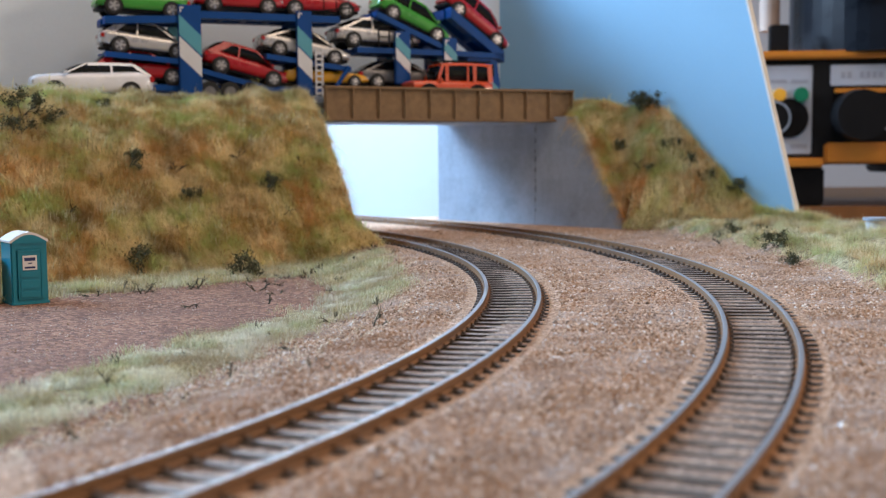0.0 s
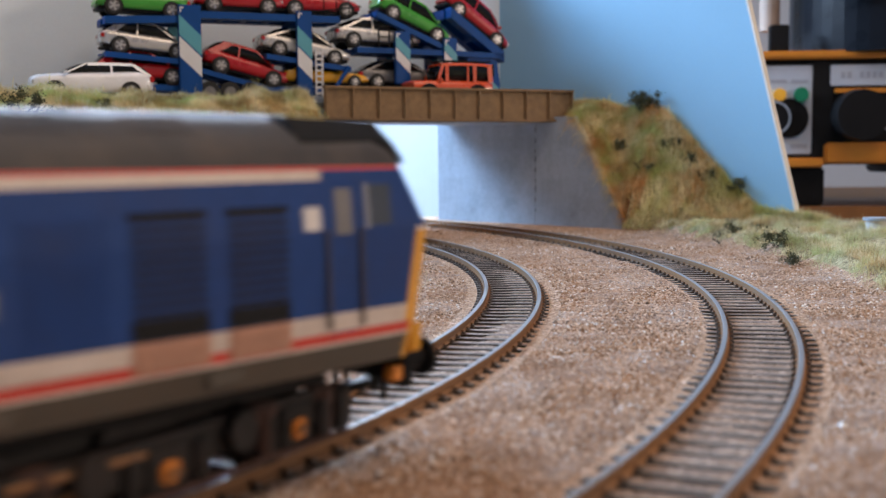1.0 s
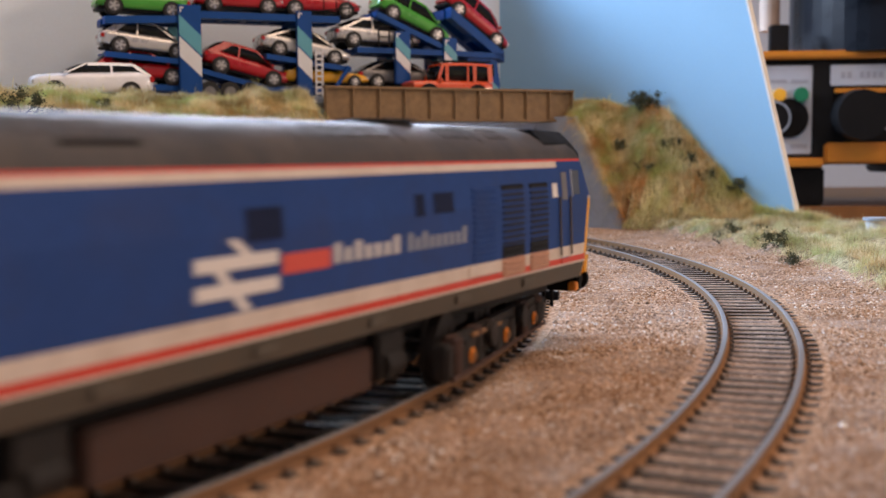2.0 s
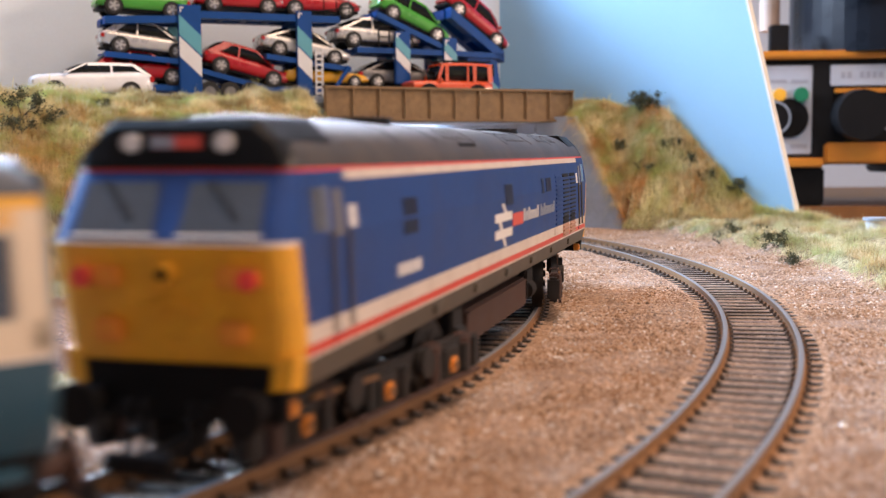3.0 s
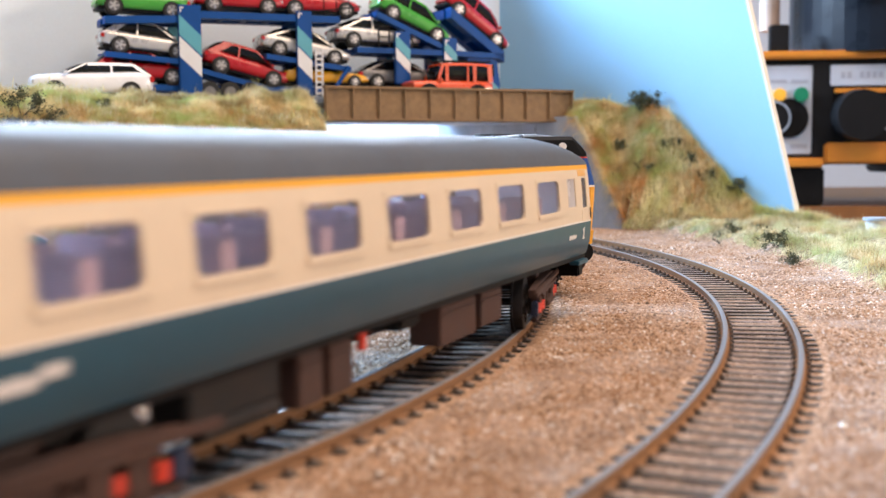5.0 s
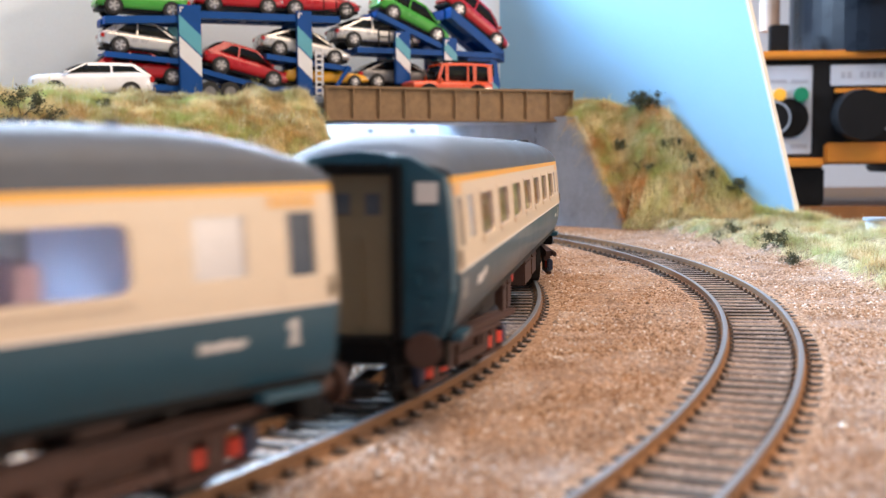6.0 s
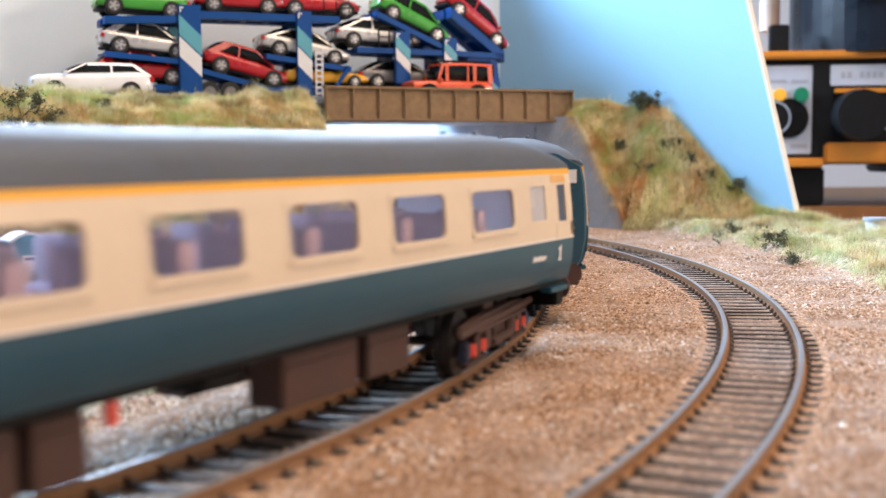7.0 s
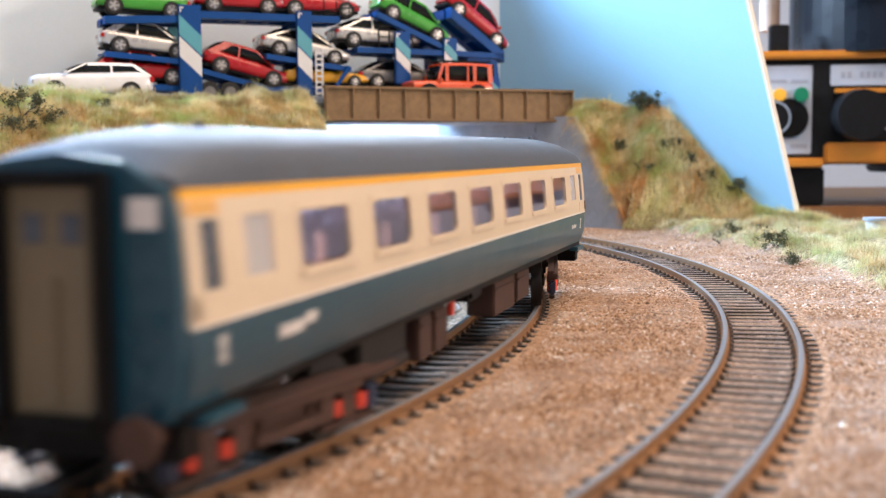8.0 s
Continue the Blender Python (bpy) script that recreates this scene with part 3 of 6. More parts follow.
def coach(theta0):
    L = 132.0
    th = tagged(empty("railway_coach", at(0, 0, 0)), "blue and cream model railway coach with grey roof, yellow cantrail stripe", "railway coach", "coaches")
    windows = [(k * 30.2 - 9.5, k * 30.2 + 9.5, 29.2, 37.4) for k in range(-3, 4)]
    small = [(s * 113 - 4.0, s * 113 + 4.0, 29.8, 37.6) for s in (-1, 1)]
    doors = [(s * 126.2 - 2.3, s * 126.2 + 2.3, 29.2, 37.6) for s in (-1, 1)]
    holes = windows + small + doors
    xs = sorted({-L, L, *[v for h in holes for v in h[:2]], *[v for h in holes for v in (h[0] - 0.6, h[1] + 0.6)]})
    for s in (-1, 1):
        bm = fresh()
        side_strip(bm, [z for _, z in SECTION[:5]], [-L, -126, 0, 126, L], [], s)
        part("lower_panel", bm, COACH_BLUE, th, "deep teal-blue lower panel", smooth=True)
        bm = fresh()
        side_strip(bm, [25.3, 27.5, 29.2, 29.8, 33.3, 37.4, 37.6, 38.8, 40.1], xs, holes, s)
        part("upper_panel", bm, COACH_CREAM, th, "cream upper panel with window openings")
        bm = fresh()
        side_strip(bm, [40.1, 41.4], [-L, L], [], s)
        part("cantrail_stripe", bm, STRIPE_YELLOW, th, "yellow stripe under the roof")
        bm = fresh()
        bar(bm, -L, L, 25.05, 25.45, s, 0.02)
        part("waist_line", bm, SIGN_WHITE, th, "thin white lining")
        for a, b, c, d in windows:
            bm = fresh()
            loft(bm, [[(x, s * (side_y(z) - o), z) for z, o in ((c - 0.3, 0.5), (d + 0.3, 0.5), (d + 0.3, 0.3), (c - 0.3, 0.3))] for x in (a - 0.3, b + 0.3)])
            pane = part("window", bm, GLASS, th)
            pane.visible_shadow = False
            bm = fresh()
            for u0, u1, v0, v1 in ((a - 0.9, a, c - 0.9, d + 0.8), (b, b + 0.9, c - 0.9, d + 0.8)):
                bar(bm, u0, u1, v0, v1, s, 0.12)
            bar(bm, a, b, d, d + 0.8, s, 0.12)
            bar(bm, a - 0.5, b + 0.5, c - 1.1, c, s, 0.35)
            for u, v, du, dv in ((a, c, 1.5, 1.3), (b, c, -1.5, 1.3), (a, d, 1.5, -1.3), (b, d, -1.5, -1.3)):
                loft(bm, [[(p, s * (side_y(q) + o), q) for p, q in ((u, v), (u + du, v), (u + du * 0.3, v + dv * 0.3), (u, v + dv))] for o in (-0.5, 0.16)])
            part("frame", bm, COACH_CREAM, pane)
        for a, b, c, d in small:
            bm = fresh()
            loft(bm, [[(x, s * (side_y(z) - o), z) for z, o in ((c - 0.2, 0.55), (d + 0.2, 0.55), (d + 0.2, 0.25), (c - 0.2, 0.25))] for x in (a - 0.2, b + 0.2)])
            part("lavatory_window", bm, FROSTED, th, "frosted white window pane")
        for a, b, c, d in doors:
            bm = fresh()
            bar(bm, a - 1.5, b + 1.5, 15.4, 28.6, s, -0.02)
            dr = part("door_panel", bm, COACH_BLUE, th)
            bm = fresh()
            loft(bm, [[(x, s * (side_y(z) - o), z) for z, o in ((c - 0.2, 0.55), (d + 0.2, 0.55), (d + 0.2, 0.25), (c - 0.2, 0.25))] for x in (a - 0.2, b + 0.2)])
            part("pane", bm, DARK_GLASS, dr)
            bm = fresh()
            bar(bm, a - 1.5, b + 1.5, 25.3, 28.6, s, 0.03)
            part("upper_door", bm, COACH_CREAM, dr)
            hx = a - 2.4 if a < 0 else b + 2.4
            bm = fresh()
            rod(bm, (hx, s * 17.2, 26.0), (hx, s * 17.0, 29.0), 0.22, seg=8)
            rod(bm, (hx - 0.6, s * 17.2, 27.2), (hx + 0.6, s * 17.2, 27.2), 0.25, seg=8)
            part("handle", bm, DOOR_TAN, dr, "small brass door handle")
            bm = fresh()
            for k in range(4):
                bar(bm, (a + b) / 2 - 3.2 if abs(a) > 200 else min(a, b) - 3.0, max(a, b) + 0.5, 38.3 + k * 0.45, 38.55 + k * 0.45, s, 0.05)
            part("vent", bm, STRIPE_YELLOW, dr)
        for e in (-1, 1):
            bm = fresh()
            bar(bm, e * 124.4 - 0.45, e * 124.4 + 0.45, 20.2, 23.6, s, 0.03)
            bar(bm, min(e * 124.4 + s * 0.4, e * 124.4 + s * 1.2), max(e * 124.4 + s * 0.4, e * 124.4 + s * 1.2), 22.6, 23.2, s, 0.03)
            bar(bm, e * 124.4 - 1.0, e * 124.4 + 1.0, 20.2, 20.55, s, 0.035)
            part("class_number", bm, SIGN_WHITE, th, "white first-class figure")
        for x0, x1, z0, z1 in ((109.4, 116.5, 20.8, 22.1), (-108, -100, 20.4, 22.4), (-99.8, -95.5, 21.2, 23.0)):
            step = (x1 - x0) / 6
            for k in range(6):
                bm = fresh()
                bar(bm, x0 + k * step, x0 + (k + 0.82) * step, z0 + 0.2 * (k % 2), z1 - 0.15 * ((k * 2) % 3), s, 0.03)
                part("running_number", bm, SIGN_WHITE, th, "white lettering bar")
        for e in (-1, 1):
            bm = box(fresh(), e * 124 - 5, e * 124 + 5, min(s * 14.0, s * 16.9), max(s * 14.0, s * 16.9), 13.0, 14.3, 0.2)
            part("step_board", bm, COACH_BLUE, th, "blue footstep")
    # roof with domed ends
    rings = []
    for x, k in ((-L, 0.30), (-130, 0.52), (-125, 0.72), (-117, 0.90), (-107, 0.99), (-95, 1.0), (95, 1.0), (107, 0.99), (117, 0.90), (125, 0.72), (130, 0.52), (L, 0.30)):
        pts = []
        for i in range(17):
            g = math.pi * i / 16
            y = 15.5 * math.cos(g)
            z = 41.4 + 7.9 * k * (math.sin(g) ** 0.72)
            pts.append((x, y, z))
        rings.append(pts + [(x, -15.2, 41.2), (x, 15.2, 41.2)])
    part("roof", loft(fresh(), rings), ROOF_GREY, th, "dark grey domed roof", smooth=True)
    for e in (-1, 1):
        for y in (-4, 4):
            bm = fresh()
            rod(bm, (e * 106, y, 48.3), (e * 106, y, 49.9), 0.9, 0.6, seg=10)
            part("roof_vent", bm, ROOF_GREY, th)
        for y in (-9, 9):
            bm = fresh()
            rod(bm, (e * 108, y, 47.5), (e * 127, y, 45.2), 0.18, seg=6)
            part("roof_rib", bm, BLACK, th)
    # ends
    for e in (-1, 1):
        prof = [(-15.3, 41.2), (-16.2, 37), (-16.8, 29), (-16.8, 22), (-15.6, 16.2), (-14.2, 14.2), (14.2, 14.2), (15.6, 16.2), (16.8, 22), (16.8, 29), (16.2, 37), (15.3, 41.2), (9, 44.6), (0, 45.6), (-9, 44.6)]
        bm = loft(fresh(), [[(e * (L - 0.2), y * 0.985, z) for y, z in prof], [(e * (L + 1.0 - 0.00 * abs(y)), y * 0.93, z) for y, z in prof]])
        end = part("end_wall", bm, COACH_BLUE, th, "dark teal coach end")
        bm = fresh()
        for y0, y1, z0, z1 in ((-7.6, -6.0, 14, 43.5), (6.0, 7.6, 14, 43.5), (-6.0, 6.0, 41.8, 43.5), (-6.0, 6.0, 13.2, 14.6)):
            box(bm, min(e * (L + 1), e * (L + 4.2)), max(e * (L + 1), e * (L + 4.2)), y0, y1, z0, z1, 0.5)
        part("gangway_frame", bm, BLACK, end, "black rubber gangway surround")
        bm = box(fresh(), min(e * (L + 1), e * (L + 2)), max(e * (L + 1), e * (L + 2)), -5.9, 5.9, 14.8, 41.6)
        box(bm, min(e * (L + 1.9), e * (L + 2.5)), max(e * (L + 1.9), e * (L + 2.5)), -0.7, 0.7, 16, 31, 0.2)
        part("gangway_door", bm, DOOR_TAN, end, "tan gangway door")
        bm = fresh()
        for y in (-2.6, 2.6):
            box(bm, min(e * (L + 1.9), e * (L + 2.15)), max(e * (L + 1.9), e * (L + 2.15)), y - 1.3, y + 1.3, 35, 38.5)
        part("door_light", bm, DARK_GLASS, end)
        for s in (-1, 1):
            bm = fresh()
            box(bm, min(e * (L + 0.9), e * (L + 1.25)), max(e * (L + 0.9), e * (L + 1.25)), s * 11.5 - 1.9, s * 11.5 + 1.9, 36.8, 40.4)
            part("warning_plate", bm, SIGN_WHITE, end, "small white and pink warning plate")
            bm = fresh()
            for k in range(5):
                rod(bm, (e * (L + 1.2), s * 10.3, 17 + k * 4.6), (e * (L + 1.2), s * 12.8, 17 + k * 4.6), 0.25, seg=6)
            for y, z in ((9.6, 24), (10.8, 20), (12.6, 26)):
                box(bm, min(e * (L + 0.8), e * (L + 1.7)), max(e * (L + 0.8), e * (L + 1.7)), s * y - 0.8, s * y + 0.8, z - 0.9, z + 0.9, 0.2)
            part("end_fitting", bm, COACH_BLUE, end)
            bm = fresh()
            rod(bm, (e * (L - 1), s * 11.4, 12.6), (e * (L + 3.4), s * 11.4, 12.6), 1.5, seg=14)
            rod(bm, (e * (L + 3.4), s * 11.4, 12.6), (e * (L + 4.2), s * 11.4, 12.6), 3.0, seg=18)
            part("buffer", bm, FRAME_BROWN, th, "dark round buffer")
        bm = fresh()
        rod(bm, (e * (L - 6), -3, 13), (e * (L - 6), -3, 7), 0.5, seg=8)
        box(bm, min(e * (L - 8), e * (L + 9)), max(e * (L - 8), e * (L + 9)), -1.2, 1.2, 6.2, 7.4, 0.2)
        box(bm, min(e * (L + 8), e * (L + 10)), max(e * (L + 8), e * (L + 10)), -4.6, 4.6, 5.6, 8.0, 0.3)
        rod(bm, (e * (L + 2), 4, 12.5), (e * (L + 2), 4, 5.6), 0.4, seg=8)
        rod(bm, (e * (L + 1), -6, 12.5), (e * (L + 1), -6, 6.2), 0.45, seg=8)
        rod(bm, (e * (L + 1), -6, 6.2), (e * (L + 1), -6, 5.2), 1.0, seg=8)
        part("coupling", bm, BLACK, th, "black coupling and hoses")
        bm = box(fresh(), min(e * (L - 5), e * (L - 0.6)), max(e * (L - 5), e * (L - 0.6)), -14.6, 14.6, 9.0, 14.1, 0.4)
        box(bm, min(e * (L - 12), e * (L - 5)), max(e * (L - 12), e * (L - 5)), -6, 6, 8.4, 13.6, 0.4)
        part("headstock", bm, BLACK, th, "black headstock beam")
    # floor, seats, tables
    part("floor_pan", box(fresh(), -L + 0.5, L - 0.5, -15.2, 15.2, 14.2, 17.0), BLACK, th)
    part("floor_covering", box(fresh(), -L + 1, L - 1, -15, 15, 17.0, 22.5), TABLE_GREY, th, "grey interior moulding")
    seat = None
    for k in range(-7, 8):
        for y in (-9.5, 9.5):
            for d in (-1, 1):
                x = k * 14.75 + d * 0.9
                if abs(x) > 101:
                    continue
                if seat is None:
                    bm = box(fresh(), -0.7, 0.7, -5.2, 5.2, 22.5, 33.5, 0.5)
                    box(bm, 0.2, 4.6, -5.2, 5.2, 22.5, 26.4, 0.5)
                    seat = part("seat", bm, SEAT_RED, th, m=at(x, y, 0, 0, 0, 0 if d > 0 else 180))
                else:
                    again(seat, at(x, y, 0, 0, 0, 0 if d > 0 else 180))
    part("ceiling_liner", box(fresh(), -101, 101, -14.6, 14.6, 40.4, 41.0), TABLE_GREY, th)
    for e in (-1, 1):
        part("partition", box(fresh(), e * 104.5 - 0.5, e * 104.5 + 0.5, -15, 15, 22.5, 40.5), TABLE_GREY, th)
    # equipment below the floor
    for x0, x1, z0, z1, mt in ((22, 43.5, 5.0, 13.6, FRAME_BROWN), (46.5, 61, 5.6, 13.6, FRAME_BROWN), (-38, -29.5, 4.6, 13.4, FRAME_BROWN), (-27.5, -18.5, 4.6, 13.4, FRAME_BROWN)):
        for s in (-1, 1):
            bm = box(fresh(), x0, x1, min(s * 6.5, s * 13.6), max(s * 6.5, s * 13.6), z0, z1, 0.35)
            box(bm, x0 + 1, x1 - 1, min(s * 13.5, s * 13.9), max(s * 13.5, s * 13.9), z1 - 2.2, z1 - 1.8)
            part("equipment_box", bm, mt, th, "dark brown underfloor box")
    for y in (-9, 9):
        part("truss_rod", rod(fresh(), (-75, y, 12.8), (-38, y, 12.8), 0.5, seg=6), BLACK, th)
        part("truss_rod", rod(fresh(), (61, y, 12.8), (75, y, 12.8), 0.5, seg=6), BLACK, th)
    for s in (-1, 1):
        bm = box(fresh(), -66, -41, min(s * 5, s * 12), max(s * 5, s * 12), 7.4, 13.8, 0.5)
        rod(bm, (-64, s * 11.6, 6.6), (-43, s * 11.6, 6.6), 1.6, seg=12)
        part("brake_gear", bm, FRAME_BLACK, th, "black brake gear and reservoir")
    part("air_tank", box(fresh(), 4, 14, -12.6, 12.6, 10.8, 13.8, 0.8), BLACK, th)
    for s in (-1, 1):
        part("valve_handle", box(fresh(), -15, -13, s * 13 - 0.6, s * 13 + 0.6, 10.4, 13.6, 0.2), SPRING_RED, th, "small red valve")
    yaw = math.degrees(math.asin(97 / R1))
    coach_bogie(th, 97, yaw)
    coach_bogie(th, -97, -yaw)
    TRAIN.append((th, theta0, 194.0, 0.0))
    return th


def loco_ring(lx, w, z, c=3.2):
    pts = []
    for sx, sy in ((1, -1), (1, 1), (-1, 1), (-1, -1)):
        arc = []
        for k in range(5):
            g = math.pi / 2 * k / 4
            arc.append((sx * (lx - c + c * math.sin(g)), sy * (w - c + c * math.cos(g)), z))
        cab = (sx * 113.4, sy * w, z)
        door = (sx * (lx - 4.2), sy * w, z)
        run = [cab, door] + arc
        pts += run if (sx, sy) in ((1, -1), (-1, 1)) else run[::-1]
    return pts


def loco(theta0):
    L = 136.0
    th = tagged(empty("diesel_locomotive", at(0, 0, 0)), "blue model diesel locomotive with yellow ends, white and red stripes", "locomotive")
    lev = [(14.0, L - 3.4, 16.0), (17.7, L - 2.6, 16.7), (18.2, L - 2.5, 16.75), (19.6, L - 2.2, 16.8), (22.2, L - 1.7, 16.85), (33.0, L + 0.6, 16.8), (33.6, L + 0.4, 16.8), (40.8, L - 3.6, 16.1), (42.2, L - 4.4, 15.9), (42.7, L - 4.6, 15.8)]
    mats = [LOCO_SKIRT, LOCO_WHITE, LOCO_RED, LOCO_WHITE, LOCO_BLUE, LOCO_WHITE, LOCO_RED, LOCO_YELLOW]
    band = [0, 1, 2, 3, 4, 4, 4, 5, 6]
    bm = loft(fresh(), [loco_ring(lx, w, z) for z, lx, w in lev])
    for f in bm.faces:
        c = f.calc_center_median()
        k = next((i for i in range(9) if lev[i][0] <= c.z <= lev[i + 1][0]), 4)
        mt = band[k]
        if k == 5:
            mt = 4 if abs(c.x) < L - 5 else 5
        if k in (7, 6) and abs(c.x) > 114:
            mt = 4
        if abs(c.x) > L - 6.0 and c.z < 33:
            mt = 7
        f.material_index = mt
    part("body_shell", bm, mats, th, "blue body with white and red stripes", smooth=False)
    rl = [(42.7, L - 4.6, 15.8), (44.6, L - 6.0, 14.9), (46.8, L - 8.0, 12.8), (48.6, L - 12, 9.8), (49.7, L - 16, 6.2), (50.2, L - 20, 2.6)]
    rings = []
    for z, lx, w in rl:
        c = 2.5
        ring = []
        for sx, sy in ((1, -1), (1, 1), (-1, 1), (-1, -1)):
            arc = [(sx * (lx - c + c * math.sin(math.pi / 2 * k / 3)), sy * (w - c + c * math.cos(math.pi / 2 * k / 3)), z) for k in range(4)]
            ring += arc if (sx, sy) in ((1, -1), (-1, 1)) else arc[::-1]
        rings.append(ring)
    part("roof", loft(fresh(), rings), LOCO_ROOF, th, "weathered dark grey roof", smooth=True)
    for x in (-78, -52, -20, 15, 48, 80):
        bm = fresh()
        loft(bm, [[(x + d, y, z + 0.15) for y, z in ((-15.4, 43.4), (-12.9, 46.7), (-9.9, 48.5), (-6.2, 49.7), (0, 50.2), (6.2, 49.7), (9.9, 48.5), (12.9, 46.7), (15.4, 43.4), (0, 43))] for d in (-0.3, 0.3)])
        part("roof_rib", bm, LOCO_ROOF, th)
    for x in (-62, 60):
        bm = fresh()
        rod(bm, (x, 0, 49.6), (x, 0, 50.9), 7.0, 6.4, seg=24)
        fan = part("roof_fan", bm, BLACK, th, "round black roof fan grille")
        for k in range(-3, 4):
            part("slat", box(fresh(), x - 6, x + 6, k * 1.8 - 0.25, k * 1.8 + 0.25, 50.7, 51.1), LOCO_ROOF, fan)
    for x0, x1 in ((-40, -24), (20, 44), (66, 78), (86, 96)):
        for s in (-1, 1):
            bm = fresh()
            for k in range(4):
                xx = x0 + (x1 - x0) * k / 4
                ring = [[(x, s * y, z) for y, z in ((12.2, 47.35), (8.6, 49.25), (8.5, 48.9), (12.0, 47.0))] for x in (xx, xx + (x1 - x0) / 4 - 0.7)]
                loft(bm, ring)
            part("roof_hatch", bm, LOCO_ROOF, th)
    bm = fresh()
    box(bm, -36, -22, -13.9, -12.6, 45.2, 46.4, 0.2)
    box(bm, -36, -22, 12.6, 13.9, 45.2, 46.4, 0.2)
    part("exhaust_slot", bm, BLACK, th)
    # sides
    for s in (-1, 1):
        def plate(name, x0, x1, z0, z1, mt, out=0.12, label="", bev=0.0, par=None):
            bm2 = fresh()
            yy = [(16.85 - max(0.0, z - 33) * 0.095, z) for z in (z0, z1)]
            loft(bm2, [[(x, s * (y + o), z) for (y, z), o in ((yy[0], -0.3), (yy[1], -0.3), (yy[1], out), (yy[0], out))] for x in (x0, x1)])
            return part(name, bm2, mt, par or th, label)

        def louvre(x0, x1, z0, z1, mt, back, n):
            g = plate("grille", x0, x1, z0, z1, back, 0.06, "black louvred side grille")
            for k in range(n):
                z = z0 + (k + 0.2) * (z1 - z0) / n
                plate("slat", x0 + 0.4, x1 - 0.4, z, z + (z1 - z0) / n * 0.36, mt, 0.3, par=g)
        e = 1 if s < 0 else -1
        louvre(min(e * 82, e * 93.5), max(e * 82, e * 93.5), 22.3, 37.6, SLAT_GREY, BLACK, 12)
        louvre(min(e * 96.5, e * 107), max(e * 96.5, e * 107), 22.3, 37.6, SLAT_GREY, BLACK, 12)
        louvre(min(e * 68, e * 79.5), max(e * 68, e * 79.5), 22.6, 37.6, LOCO_BLUE, LOCO_BLUE, 12)
        for x0, x1 in ((82, 93.5), (96.5, 107)):
            plate("rust_panel", min(e * x0, e * x1), max(e * x0, e * x1), 18.4, 22.2, FADED, 0.1, "faded rusty lower panel")
            for z in (18.9, 20.0, 21.1):
                plate("lower_slat", min(e * x0, e * x1) + 0.4, max(e * x0, e * x1) - 0.4, z, z + 0.45, FADED, 0.5)
        plate("louvre_panel", min(e * 66, e * 79.5), max(e * 66, e * 79.5), 20.0, 22.0, LOCO_WHITE, 0.25)
        for x0, x1, z0, z1 in ((52.0, 60.0, 33.2, 37.0), (45, 48.5, 33.0, 37.0), (-4.5, 4.5, 32.0, 36.8), (-86.5, -78, 31, 37)):
            plate("side_window", min(e * x0, e * x1), max(e * x0, e * x1), z0, z1, NAVY_GLASS, 0.10, "small dark side window")
        # painted markings, as plain shapes
        plate("marking", min(e * 4, e * 17), max(e * 4, e * 17), 26.6, 29.6, SIGN_RED, 0.06, "red bar marking")
        for x0, x1, n, mt, tone in ((17.9, 40.0, 7, SIGN_PALE, "pale lettering bar"), (42.0, 66.0, 9, SIGN_DIM, "grey lettering bar")):
            step = (x1 - x0) / n
            for k in range(n):
                up = 30.2 if k in (0, 2, n - 1) else 29.3
                xa, xb = e * (x0 + k * step), e * (x0 + (k + 0.72) * step)
                plate("marking", min(xa, xb), max(xa, xb), 27.0, up, mt, 0.06, tone)
        bm = fresh()
        for z in (24.6, 28.4):
            loft(bm, [[(e * x, s * (16.86 + o), zz) for x, zz in ((-16, z), (3, z), (3, z + 2.0), (-16, z + 2.0))] for o in (-0.1, 0.06)])
        for pts in (((-12, 28.4), (-6, 22.4), (-3.6, 22.4), (-9.6, 28.4)), ((-3, 28.6), (-9, 32.6), (-6.6, 32.6), (-0.6, 28.6))):
            loft(bm, [[(e * x, s * (16.86 + o), zz) for x, zz in pts] for o in (-0.1, 0.065)])
        part("emblem", bm, SIGN_WHITE, th, "white arrow-shaped emblem")
        for x0, x1, z0, z1 in ((-90, -76, 24.4, 26.4),):
            for k in range(5):
                xa, xb = e * (x0 + k * (x1 - x0) / 5), e * (x0 + (k + 0.78) * (x1 - x0) / 5)
                plate("number", min(xa, xb), max(xa, xb), z0, z1, SIGN_WHITE, 0.06, "white numeral bar")
        for q in (-1, 1):
            plate("warning_plate", min(q * 110.0, q * 112.8) - 0.2, max(q * 110.0, q * 112.8), 34.0, 37.2, SIGN_WHITE, 0.10, "small pink and white plate")
            d = plate("cab_door", min(q * 115.0, q * 119.6), max(q * 115.0, q * 119.6), 18.4, 40.6, LOCO_BLUE, 0.05, "blue cab door")
            plate("white_band", min(q * 115.0, q * 119.6), max(q * 115.0, q * 119.6), 19.7, 22.2, LOCO_WHITE, 0.09, par=d)
            plate("red_band", min(q * 115.0, q * 119.6), max(q * 115.0, q * 119.6), 18.3, 19.5, LOCO_RED, 0.09, par=d)
            plate("pane", min(q * 115.7, q * 118.9), max(q * 115.7, q * 118.9), 33.2, 39.6, FADED_PANE, 0.10, par=d)
            w = plate("cab_window", min(q * 122.2, q * 127.0), max(q * 122.2, q * 127.0), 34.2, 40.0, DARK_GLASS, 0.10, "cab side window with pale surround")
            plate("window_surround", min(q * 121.6, q * 122.3), max(q * 121.6, q * 122.3), 33.8, 40.2, SIGN_GREY, 0.16, par=w)
            bm = fresh()
            for x in (113.8, 120.4):
                rod(bm, (q * x, s * 17.4, 20.2), (q * x, s * 17.0, 34.0), 0.26, seg=8)
